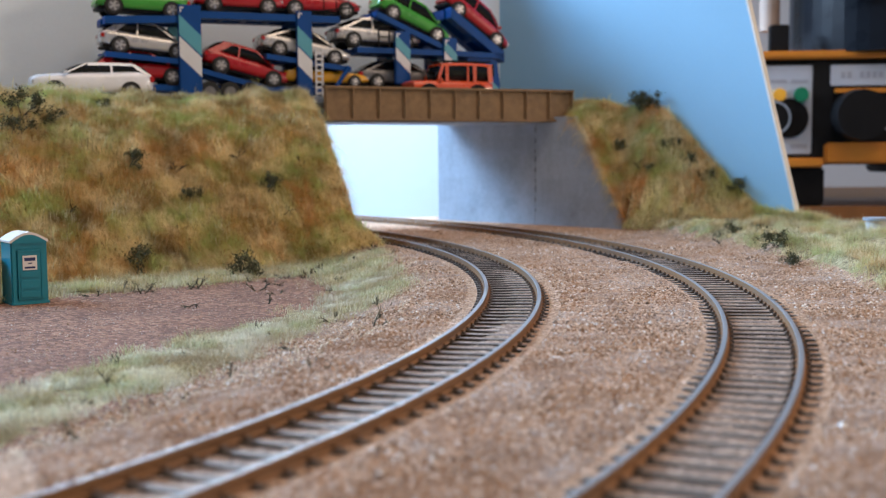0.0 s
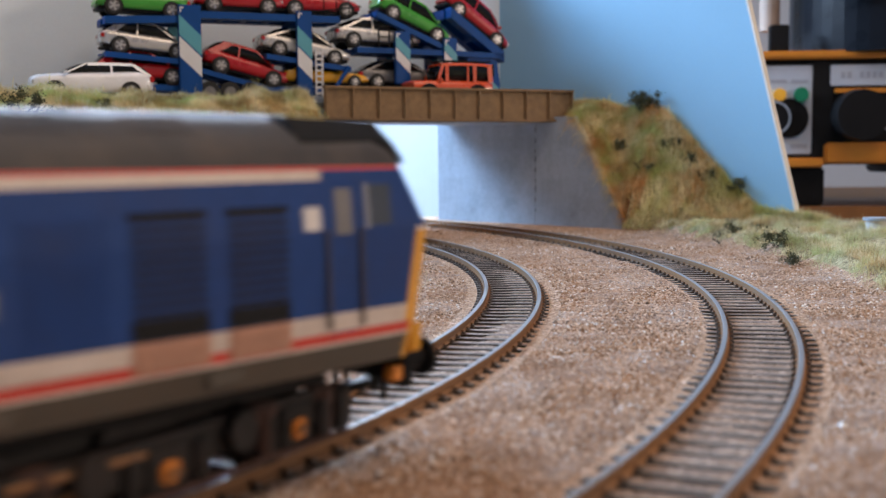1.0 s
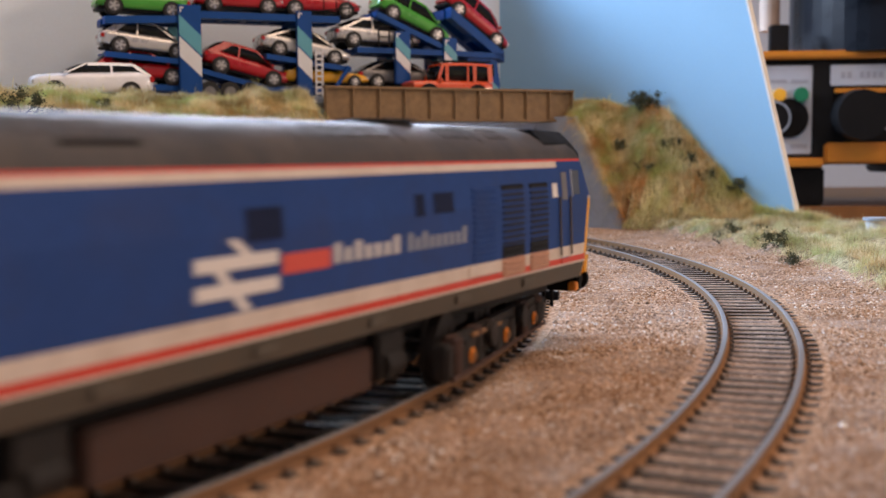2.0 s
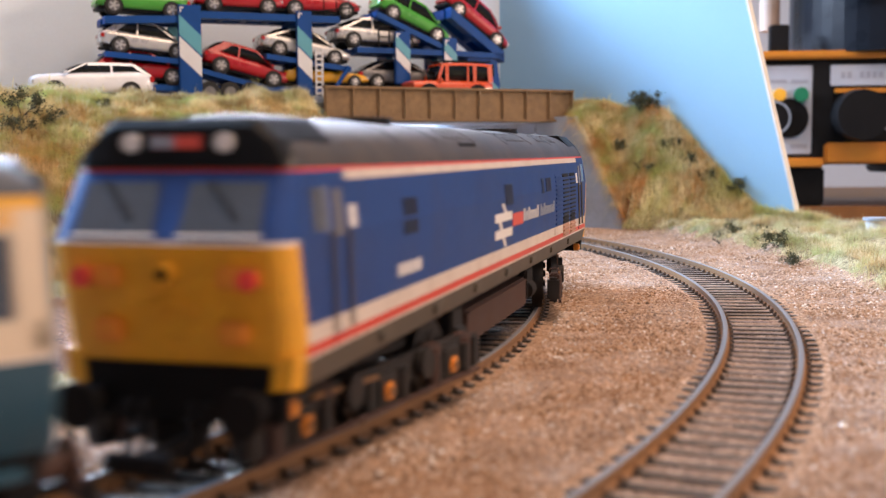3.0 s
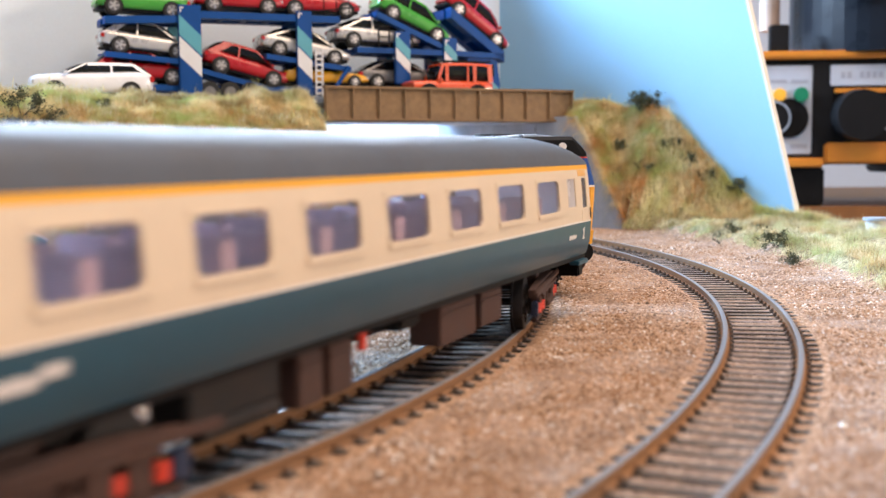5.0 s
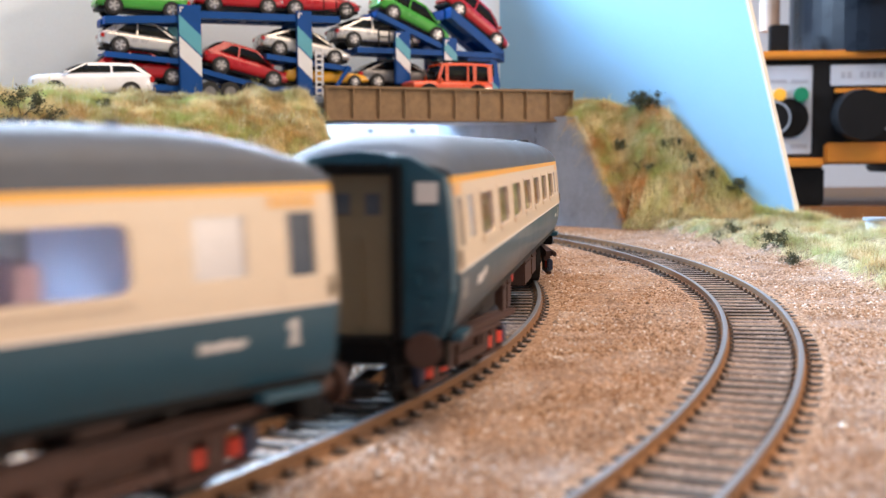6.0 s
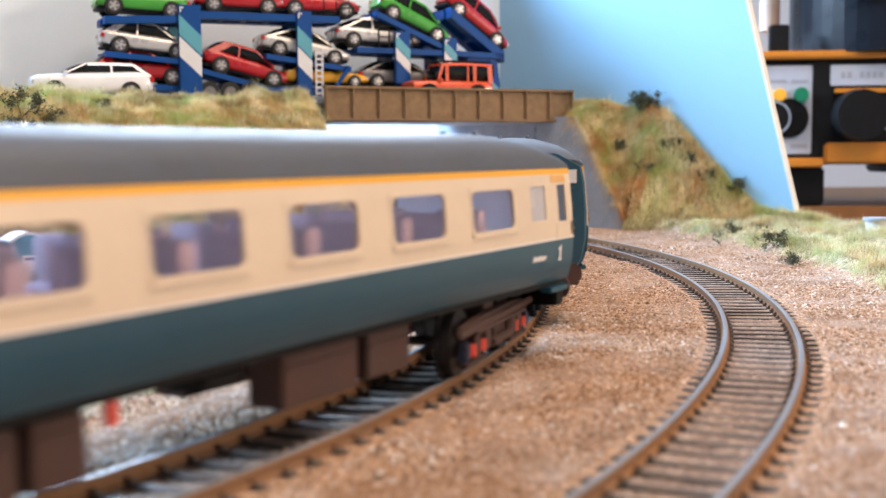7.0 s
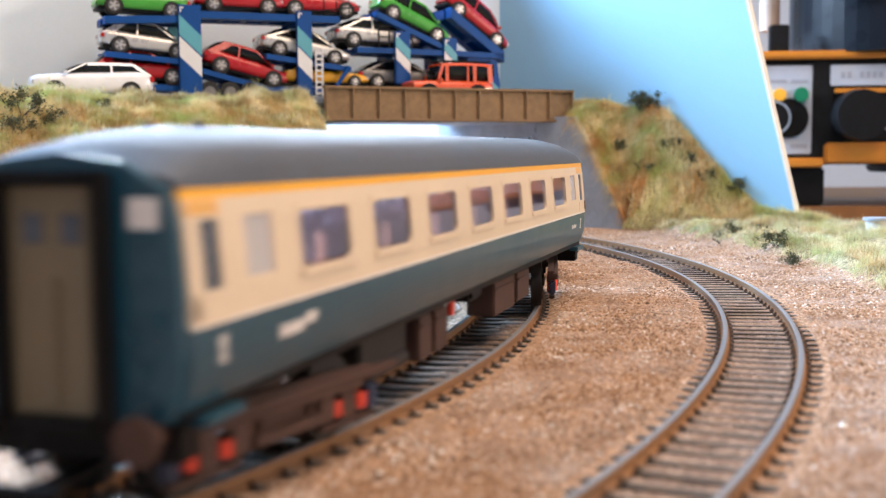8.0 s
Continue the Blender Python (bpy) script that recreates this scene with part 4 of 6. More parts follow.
            part("handrail", bm, LOCO_SKIRT, th, "thin vertical handrail")
        for k in range(7):
            part("skirt_hatch", box(fresh(), -96 + k * 32 - 3, -96 + k * 32 + 3, min(s * 16.2, s * 16.95), max(s * 16.2, s * 16.95), 15.2, 17.0, 0.2), LOCO_SKIRT, th)
    # ends
    for e in (-1, 1):
        bm = fresh()
        loft(bm, [[(e * x, y, 43 + (z - 43) * k) for x, z in ((L - 24, 43.2), (L - 3.9, 43.0), (L - 4.6, 48.0), (L - 6.0, 49.2), (L - 24, 49.6))] for y, k in ((-14.6, 0.22), (-13.2, 0.55), (-10.2, 1.0), (10.2, 1.0), (13.2, 0.55), (14.6, 0.22))])
        hb = part("headcode_box", bm, BLACK, th, "black headcode box over the cab")
        bm = box(fresh(), min(e * (L - 4.3), e * (L - 3.7)), max(e * (L - 4.3), e * (L - 3.7)), -3.2, 3.6, 45.2, 46.9)
        part("badge", bm, SIGN_RED, hb, "red and blue badge")
        bm = box(fresh(), min(e * (L - 4.3), e * (L - 3.6)), max(e * (L - 4.3), e * (L - 3.6)), 0.4 if e < 0 else -3.2, 3.6 if e < 0 else -0.2, 45.25, 46.85)
        part("badge", bm, SIGN_GREY, hb)
        for y in (-6.6, 6.6):
            bm = fresh()
            rod(bm, (e * (L - 4.6), y, 46.0), (e * (L - 3.7), y, 46.0), 1.25, seg=14)
            part("marker_lamp", bm, SIGN_WHITE, hb, "round white marker lamp")
        for y in (-7.4, 7.4):
            bm = fresh()
            loft(bm, [[(e * (L + 0.75 - (z - 33) * 0.548 + o), yy, z) for yy, z in ((y - 5.6, 34.6), (y + 5.6, 34.6), (y + 5.2, 40.9), (y - 5.2, 40.9))] for o in (-0.4, 0.25)])
            ws = part("windscreen", bm, DARK_GLASS, th, "dark cab windscreen")
            bm = fresh()
            loft(bm, [[(e * (L + 0.75 - (z - 33) * 0.548 + o), yy, z) for yy, z in ((y - 5.8, 34.1), (y + 5.8, 34.1), (y + 5.8, 34.5), (y - 5.8, 34.5))] for o in (-0.4, 0.4)])
            part("sill", bm, SIGN_WHITE, ws, "pale windscreen sill")
            bm = fresh()
            rod(bm, (e * (L - 3.2), y + 2.5, 41.2), (e * (L - 0.6), y - 2.2, 36.2), 0.22, seg=6)
            part("wiper", bm, BLACK, ws)
        # nose fittings
        fx = lambda z: L - 2.9 + (z - 14) * 0.183
        bm = fresh()
        rod(bm, (e * (fx(29) - 0.4), 0, 29.4), (e * (fx(29) + 1.3), 0, 29.4), 1.5, 1.2, seg=16)
        hl = part("headlamp", bm, LOCO_YELLOW, th, "yellow-rimmed headlamp")
        bm = fresh()
        rod(bm, (e * (fx(29) + 0.8), 0, 29.4), (e * (fx(29) + 1.4), 0, 29.4), 0.85, seg=14)
        part("lens", bm, BLACK, hl)
        for s in (-1, 1):
            bm = fresh()
            box(bm, min(e * fx(29), e * (fx(29) + 0.9)), max(e * fx(29), e * (fx(29) + 0.9)), s * 9.6 - 3.4, s * 9.6 + 2.4, 27.6, 30.4, 0.3)
            lc = part("lamp_unit", bm, BOX_ORANGE, th, "orange lamp unit")
            bm = fresh()
            rod(bm, (e * (fx(29) + 0.5), s * 11.6, 28.8), (e * (fx(29) + 1.5), s * 11.6, 28.8), 1.35, seg=14)
            part("tail_lamp", bm, MARKER_RED, lc, "red tail lamp")
            bm = fresh()
            box(bm, min(e * (fx(22) - 0.4), e * (fx(22) + 1.2)), max(e * (fx(22) - 0.4), e * (fx(22) + 1.2)), s * 8.8 - 2.0, s * 8.8 + 2.0, 20.2, 23.4, 0.5)
            part("pipe_bracket", bm, BOX_ORANGE, th, "orange pipe bracket")
            bm = fresh()
            rod(bm, (e * (L - 3), s * 11.4, 12.4), (e * (L + 2.6), s * 11.4, 12.4), 1.9, seg=14)
            rod(bm, (e * (L + 2.6), s * 11.4, 12.4), (e * (L + 3.6), s * 11.4, 12.4), 3.1, seg=20)
            part("buffer", bm, BLACK, th, "large black oval buffer")
            bm = fresh()
            loft(bm, [[(e * x, s * y, z) for y, z in ((13.2, 14.2), (16.0, 14.6), (16.5, 19), (13.6, 18.4))] for x in (L - 4, L - 2.2)])
            part("corner_fairing", bm, LOCO_YELLOW, th, "yellow corner fairing")
            bm = fresh()
            rod(bm, (e * (L + 0.6), s * 5.5, 13), (e * (L + 0.8), s * 5.5, 5.0), 0.55, seg=8)
            rod(bm, (e * (L + 0.2), s * 3.4, 13), (e * (L + 1.2), s * 3.2, 6.0), 0.5, seg=8)
            part("hose", bm, BLACK, th)
            bm = box(fresh(), e * (L - 6) - 1.2, e * (L - 6) + 1.2, s * 14 - 1.0, s * 14 + 1.0, 10.2, 12.4, 0.3)
            part("step", bm, BOX_ORANGE, th, "orange-tipped cab step")
        bm = fresh()
        for y, z in ((0, 25.6), (-2.5, 24.8), (2.5, 24.8)):
            box(bm, min(e * fx(z), e * (fx(z) + 0.5)), max(e * fx(z), e * (fx(z) + 0.5)), y - 1.2, y + 1.2, z - 0.4, z + 0.4, 0.1)
        part("jumper_socket", bm, LOCO_YELLOW, th)
        bm = box(fresh(), min(e * (L - 5), e * (L - 2.4)), max(e * (L - 5), e * (L - 2.4)), -15, 15, 9.8, 18.0, 0.5)
        box(bm, min(e * (L - 6), e * (L + 8)), max(e * (L - 6), e * (L + 8)), -1.3, 1.3, 6.0, 7.4, 0.2)
        box(bm, min(e * (L + 7), e * (L + 9)), max(e * (L + 7), e * (L + 9)), -4.6, 4.6, 5.6, 8.0, 0.3)
        part("buffer_beam", bm, BLACK, th, "black buffer beam with coupling")
    # underside
    part("chassis", box(fresh(), -118, 118, -12, 12, 11.4, 14.6), BLACK, th)
    for s in (-1, 1):
        bm = box(fresh(), -34, 33, min(s * 6, s * 14.6), max(s * 6, s * 14.6), 3.6, 11.2, 0.5)
        box(bm, -33, 32, min(s * 14.4, s * 14.9), max(s * 14.4, s * 14.9), 10.2, 10.8)
        part("fuel_tank", bm, FRAME_BROWN, th, "long dark brown fuel tank")
        for q in (-1, 1):
            bm = box(fresh(), min(q * 36, q * 45), max(q * 36, q * 45), min(s * 7, s * 14.2), max(s * 7, s * 14.2), 4.4, 13.0, 0.5)
            rod(bm, (q * 40.5 - 3, s * 13.2, 7), (q * 40.5 + 3, s * 13.2, 7), 2.4, seg=12)
            part("battery_box", bm, FRAME_BLACK, th, "black battery box")
    yaw = math.degrees(math.asin(86 / R1))
    for x, g in ((86, yaw), (-86, -yaw)):
        bg = part("bogie", box(fresh(), -30, 30, -8, 8, 9.4, 11.4, 0.4), FRAME_BLACK, th, m=at(x, 0, -0.8, 0, 0, g))
        for s in (-1, 1):
            bm = fresh()
            prism(bm, [(-35, 8.0), (-34, 10.6), (34, 10.6), (35, 8.0), (31, 5.6), (22, 7.4), (16, 7.4), (6, 5.0), (-6, 5.0), (-16, 7.4), (-22, 7.4), (-31, 5.6)], s * 12.2, s * 14.0)
            for k in (-26, 0, 26):
                box(bm, k - 3.6, k + 3.6, min(s * 12, s * 14.6), max(s * 12, s * 14.6), 3.6, 9.6, 0.5)
                box(bm, k - 8.5, k + 8.5, min(s * 12.4, s * 13.8), max(s * 12.4, s * 13.8), 2.4, 3.6, 0.3)
                rod(bm, (k - 6, s * 14.0, 4), (k - 6, s * 14.0, 9), 1.3, seg=10)
                rod(bm, (k + 6, s * 14.0, 4), (k + 6, s * 14.0, 9), 1.3, seg=10)
            rod(bm, (-13, s * 14.6, 8.4), (-13, s * 16.0, 8.4), 2.6, seg=16)
            rod(bm, (13, s * 14.6, 8.4), (13, s * 16.0, 8.4), 2.6, seg=16)
            box(bm, -40, -36, min(s * 11, s * 14.4), max(s * 11, s * 14.4), 3.4, 10.0, 0.6)
            box(bm, 36, 40, min(s * 11, s * 14.4), max(s * 11, s * 14.4), 3.4, 10.0, 0.6)
            part("side_frame", bm, FRAME_BLACK, bg)
            for k in (-26, 0, 26):
                bm = box(fresh(), k - 1.5, k + 1.5, min(s * 14.5, s * 15.3), max(s * 14.5, s * 15.3), 4.6, 7.5, 0.5)
                cover = part("axle_box_cover", bm, BOX_ORANGE, bg, "orange axle box cover")
                bm = rod(fresh(), (k, s * 15.2, 6.1), (k, s * 15.7, 6.1), 0.8, 0.6, seg=10)
                box(bm, k - 1.5, k + 1.5, min(s * 15.2, s * 15.45), max(s * 15.2, s * 15.45), 5.3, 5.6)
                part("cap", bm, RUST, cover, "rusty round cap")
            bm = fresh()
            for k in (-33, -19.5, 19.5, 33):
                rod(bm, (k, s * 13.6, 3.4), (k, s * 13.6, 10.2), 1.5, seg=10)
                box(bm, k - 2.6, k + 2.6, min(s * 11.6, s * 14.3), max(s * 11.6, s * 14.3), 7.6, 10.8, 0.4)
            rod(bm, (-38, s * 14.6, 3.2), (38, s * 14.6, 3.2), 0.5, seg=6)
            part("sand_box", bm, FRAME_BROWN, bg, "brown sand boxes and pipework")
            bm = fresh()
            rod(bm, (-24, s * 14.3, 9.6), (-4, s * 14.6, 9.0), 0.5, seg=6)
            part("brake_rod", bm, RUST, bg)
        for k in (-26, 0, 26):
            wheelset(bg, k, 7.1)
    TRAIN.append((th, theta0, 172.0, 0.8))
    return th


loco(-0.5955 - 0.2235 * 1.5)
coach(-0.4985 - 0.2235 * 4.5)
coach(-0.2942 - 0.2235 * 8.0)


# ---- toy road vehicles ----
TYRE = surface("tyre_rubber", (0.018, 0.018, 0.018), 0.8, 0, 0.2)
RIM = surface("wheel_rim", (0.62, 0.60, 0.58), 0.3, 0.7, 0.1)
CAR_GLASS = surface("car_glass", (0.008, 0.009, 0.011), 0.12, 0, 0.2, gloss=0.35)
LAMP_CLEAR = surface("headlamp_clear", (0.6, 0.6, 0.6), 0.15, 0.3, 0.05)
LAMP_RED = surface("rear_lamp_red", (0.45, 0.02, 0.015), 0.2, 0, 0.05)


def paint(name, colour, metal=0.0):
    return surface(name, colour, 0.28, metal, 0.06, 900, 60, 0.0, coat=0.45)


P_SILVER = paint("paint_silver", (0.60, 0.58, 0.56), 0.5)
P_WHITE = paint("paint_white", (0.80, 0.80, 0.84))
P_RED = paint("paint_red", (0.38, 0.005, 0.008))
P_GREEN = paint("paint_green", (0.06, 0.30, 0.025))
P_YELLOW = paint("paint_yellow", (0.72, 0.36, 0.01))
P_ORANGE = paint("paint_orange", (0.62, 0.075, 0.015))
P_DARK = paint("paint_grey", (0.20, 0.19, 0.19), 0.2)
TRUCK_BLUE = surface("transporter_blue", (0.004, 0.055, 0.24), 0.5, 0, 0.12, gloss=0.25)
TRUCK_TEAL = surface("stripe_teal", (0.10, 0.33, 0.42), 0.45, 0, 0.05)
TRUCK_WHITE = surface("stripe_white", (0.66, 0.66, 0.68), 0.45, 0, 0.05)

SHAPES = {
    # length, width, height, bonnet end, roof start, roof end, tail of glass (all from the nose, as shares), belt height share
    "hatchback": (53, 22.5, 19.6, 0.21, 0.43, 0.80, 0.985, 0.60),
    "saloon": (57, 23, 18.6, 0.22, 0.45, 0.68, 0.95, 0.61),
    "suv": (64, 25, 20.4, 0.25, 0.44, 0.84, 0.975, 0.70),
    "offroad": (54, 23, 25.6, 0.30, 0.36, 0.99, 1.0, 0.58),
    "sports": (55, 23, 16.0, 0.32, 0.50, 0.72, 0.95, 0.62),
}


def rounded(ob, levels=2):
    md = ob.modifiers.new("rounding", "SUBSURF")
    md.levels = md.render_levels = levels
    for p in ob.data.polygons:
        p.use_smooth = True
    return ob


def toy_car(kind, mt, m, label, group="cars on the transporter"):
    ln, w, h, bon, r0, r1, gl, belt = SHAPES[kind]
    th = tagged(empty("toy_car", m), label, "toy car", group)
    hw, zb, zt = w / 2, h * belt, h
    boxy = kind == "offroad"
    # lower body: rounded sections from nose to tail
    bm = fresh()
    top = [(0.0, 0.54), (0.012, 0.68), (0.045, 0.80), (0.11, 0.90), (bon, 0.99), (0.40, 1.02), (0.65, 1.06), (0.85, 1.12), (0.94, 1.10), (0.985, 1.0), (1.0, 0.84)]
    if boxy:
        top = [(0.0, 0.86), (0.015, 0.94), (0.05, 0.97), (0.12, 0.98), (bon, 1.0), (0.40, 1.0), (0.65, 1.0), (0.85, 1.0), (0.96, 1.0), (0.99, 0.97), (1.0, 0.92)]
    if kind == "suv":
        top[:5] = [(0.0, 0.72), (0.012, 0.83), (0.045, 0.91), (0.11, 0.95), (bon, 0.99)]
    rings = []
    for sx, hi in top:
        e = min(1.0, max(0.0, min(sx, 1 - sx) / 0.14))
        kw = 0.74 + 0.26 * math.sqrt(max(0.0, 1 - (1 - e) ** 2)) if not boxy else 0.93 + 0.07 * e
        x, y, z1 = ln * (0.5 - sx), hw * kw, zb * hi
        z0 = h * (0.15 + 0.09 * (1 - e))
        half = [(y * 0.80, z0), (y * 0.95, z0 + (z1 - z0) * 0.12), (y, z0 + (z1 - z0) * 0.38), (y * 0.99, z0 + (z1 - z0) * 0.62), (y * 0.95, z0 + (z1 - z0) * 0.84), (y * 0.82, z0 + (z1 - z0) * 0.965), (y * 0.45, z1 * 1.02)]
        rings.append([(x, yy, zz) for yy, zz in half] + [(x, -yy, zz) for yy, zz in half[::-1]])
    loft(bm, rings)
    rounded(part("body", bm, mt, th, smooth=True))
    # wheel arches
    for sx in (0.19, 0.80):
        for s in (-1, 1):
            bm = fresh()
            rod(bm, (ln * (0.5 - sx), s * hw * 0.60, h * 0.22), (ln * (0.5 - sx), s * (hw + 0.12), h * 0.22), h * 0.27, seg=24)
            part("wheel_arch", bm, BLACK, th)
    # glasshouse under one long arc
    y0, y1 = hw * 0.91, hw * (0.70 if not boxy else 0.86)

    def arc(sx):
        if sx < r0:
            return math.sin(math.pi / 2 * max(0.0, (sx - bon + 0.02) / (r0 - bon + 0.02))) ** 0.85
        if sx > r1:
            return math.cos(math.pi / 2 * min(1.0, (sx - r1) / (gl - r1 + 0.004)) * 0.97) ** 0.8
        return 1.0 + 0.05 * math.sin(math.pi * (sx - r0) / (r1 - r0))
    bx = [ln * (0.5 - q) for q in (bon - 0.01, r0, r1, gl)]
    steps = [bon + (gl - bon) * k / 14 for k in range(15)]
    glass, skin = [], []
    for q in steps:
        k = arc(q)
        z = zb * 0.95 + (zt - zb) * k
        yt = y0 + (y1 - y0) * min(1.0, k)
        x = ln * (0.5 - q)
        glass.append([(x, y0, zb * 0.9), (x, yt + 0.15, z - 0.6), (x, yt * 0.8, z - 0.1), (x, 0, z), (x, -yt * 0.8, z - 0.1), (x, -yt - 0.15, z - 0.6), (x, -y0, zb * 0.9)])
        if r0 - 0.03 <= q <= r1 + 0.03:
            skin.append([(x, yt + 0.3, z - 1.5), (x, yt * 0.92, z + 0.1), (x, yt * 0.5, z + 0.3), (x, -yt * 0.5, z + 0.3), (x, -yt * 0.92, z + 0.1), (x, -yt - 0.3, z - 1.5)])
    rounded(part("glasshouse", loft(fresh(), glass), CAR_GLASS, th, "dark tinted windows", smooth=True), 1)
    part("roof_panel", loft(fresh(), skin), mt, th, smooth=True)
    # pillars on both sides
    for s in (-1, 1):
        bm = fresh()
        for xa, xb, wd in ((bx[0], bx[1], 1.7), (bx[3], bx[2], 6.0 if kind == "hatchback" else 3.0), ((bx[1] + bx[2]) / 2, (bx[1] + bx[2]) / 2, 1.0)):
            d = wd if xa >= xb else -wd
            loft(bm, [[(xa, s * (y0 + o), zb * 0.93), (xa - d, s * (y0 + o), zb * 0.93), (xb - d, s * (y1 + o), zt - 0.8), (xb, s * (y1 + o), zt - 0.8)] for o in (-0.3, 0.12)])
        if boxy:
            for xx in (0.1, -0.25):
                loft(bm, [[(ln * xx, s * (y0 + o), zb * 0.93), (ln * xx - 2.2, s * (y0 + o), zb * 0.93), (ln * xx - 2.2, s * (y1 + o), zt - 0.8), (ln * xx, s * (y1 + o), zt - 0.8)] for o in (-0.3, 0.14)])
        part("pillar", bm, mt, th)
        bm = box(fresh(), ln * 0.5 - ln * bon - 2.5, ln * 0.5 - ln * bon - 0.5, min(s * hw * 0.95, s * hw * 1.12), max(s * hw * 0.95, s * hw * 1.12), zb * 0.95, zb * 0.95 + 1.6, 0.3)
        part("mirror", bm, mt, th)
        bm = box(fresh(), ln * 0.455, ln * 0.492, min(s * hw * 0.5, s * hw * 0.86), max(s * hw * 0.5, s * hw * 0.86), zb * 0.52, zb * 0.72, 0.4)
        part("headlight", bm, LAMP_CLEAR, th, "clear headlight")
        bm = box(fresh(), -ln * 0.499, -ln * 0.462, min(s * hw * 0.58, s * hw * 0.93), max(s * hw * 0.58, s * hw * 0.93), zb * 0.68, zb * 0.90, 0.4)
        part("rear_light", bm, LAMP_RED, th, "red rear light")
    bm = box(fresh(), -ln * 0.47, ln * 0.47, -hw * 0.88, hw * 0.88, h * 0.12, h * 0.22, 0.5)
    part("sill", bm, BLACK, th, "black underbody")
    if boxy:
        bm = fresh()
        for y in (-7.5, 7.5):
            rod(bm, (bx[1], y, zt + 1.0), (bx[2], y, zt + 1.0), 0.5, seg=6)
        for k in range(6):
            x = bx[2] + (bx[1] - bx[2]) * k / 5
            rod(bm, (x, -8.5, zt + 1.0), (x, 8.5, zt + 1.0), 0.45, seg=6)
        part("roof_rack", bm, BLACK, th, "black roof rack")
        bm = fresh()
        rod(bm, (-ln * 0.5 - 1.6, 0, zb * 0.8), (-ln * 0.5, 0, zb * 0.8), 4.2, seg=18)
        part("spare_wheel", bm, TYRE, th)
    r = h * 0.235 if kind != "offroad" else h * 0.20
    tyre = None
    for sx in (0.19, 0.80):
        for s in (-1, 1):
            p = at(ln * (0.5 - sx), s * (hw - 1.1), r, 0, 0, 0 if s < 0 else 180)
            if tyre is None:
                bm = fresh()
                rod(bm, (0, -1.5, 0), (0, 1.6, 0), r, seg=24)
                tyre = part("wheel", bm, TYRE, th, m=p)
                bm = fresh()
                rod(bm, (0, -1.75, 0), (0, -1.4, 0), r * 0.68, r * 0.62, seg=20, mat=1)
                rod(bm, (0, -1.8, 0), (0, -1.7, 0), r * 0.2, seg=12)
                for k in range(5):
                    g = k * 2 * math.pi / 5
                    rod(bm, (0, -1.85, 0), (r * 0.6 * math.cos(g), -1.8, r * 0.6 * math.sin(g)), r * 0.10, seg=6)
                rim = part("rim", bm, [RIM, P_DARK], tyre, "pale alloy rim")
            else:
                w2 = again(tyre, p)
                again(rim, Matrix.Identity(4), w2)
    return th


def on_road(a, b, z, pitch=0.0, back=False):
    """A pose in the road frame; pitch tips the right-hand end down."""
    return ROAD @ at(a, b, z, 0, pitch, 180 if back else 0)


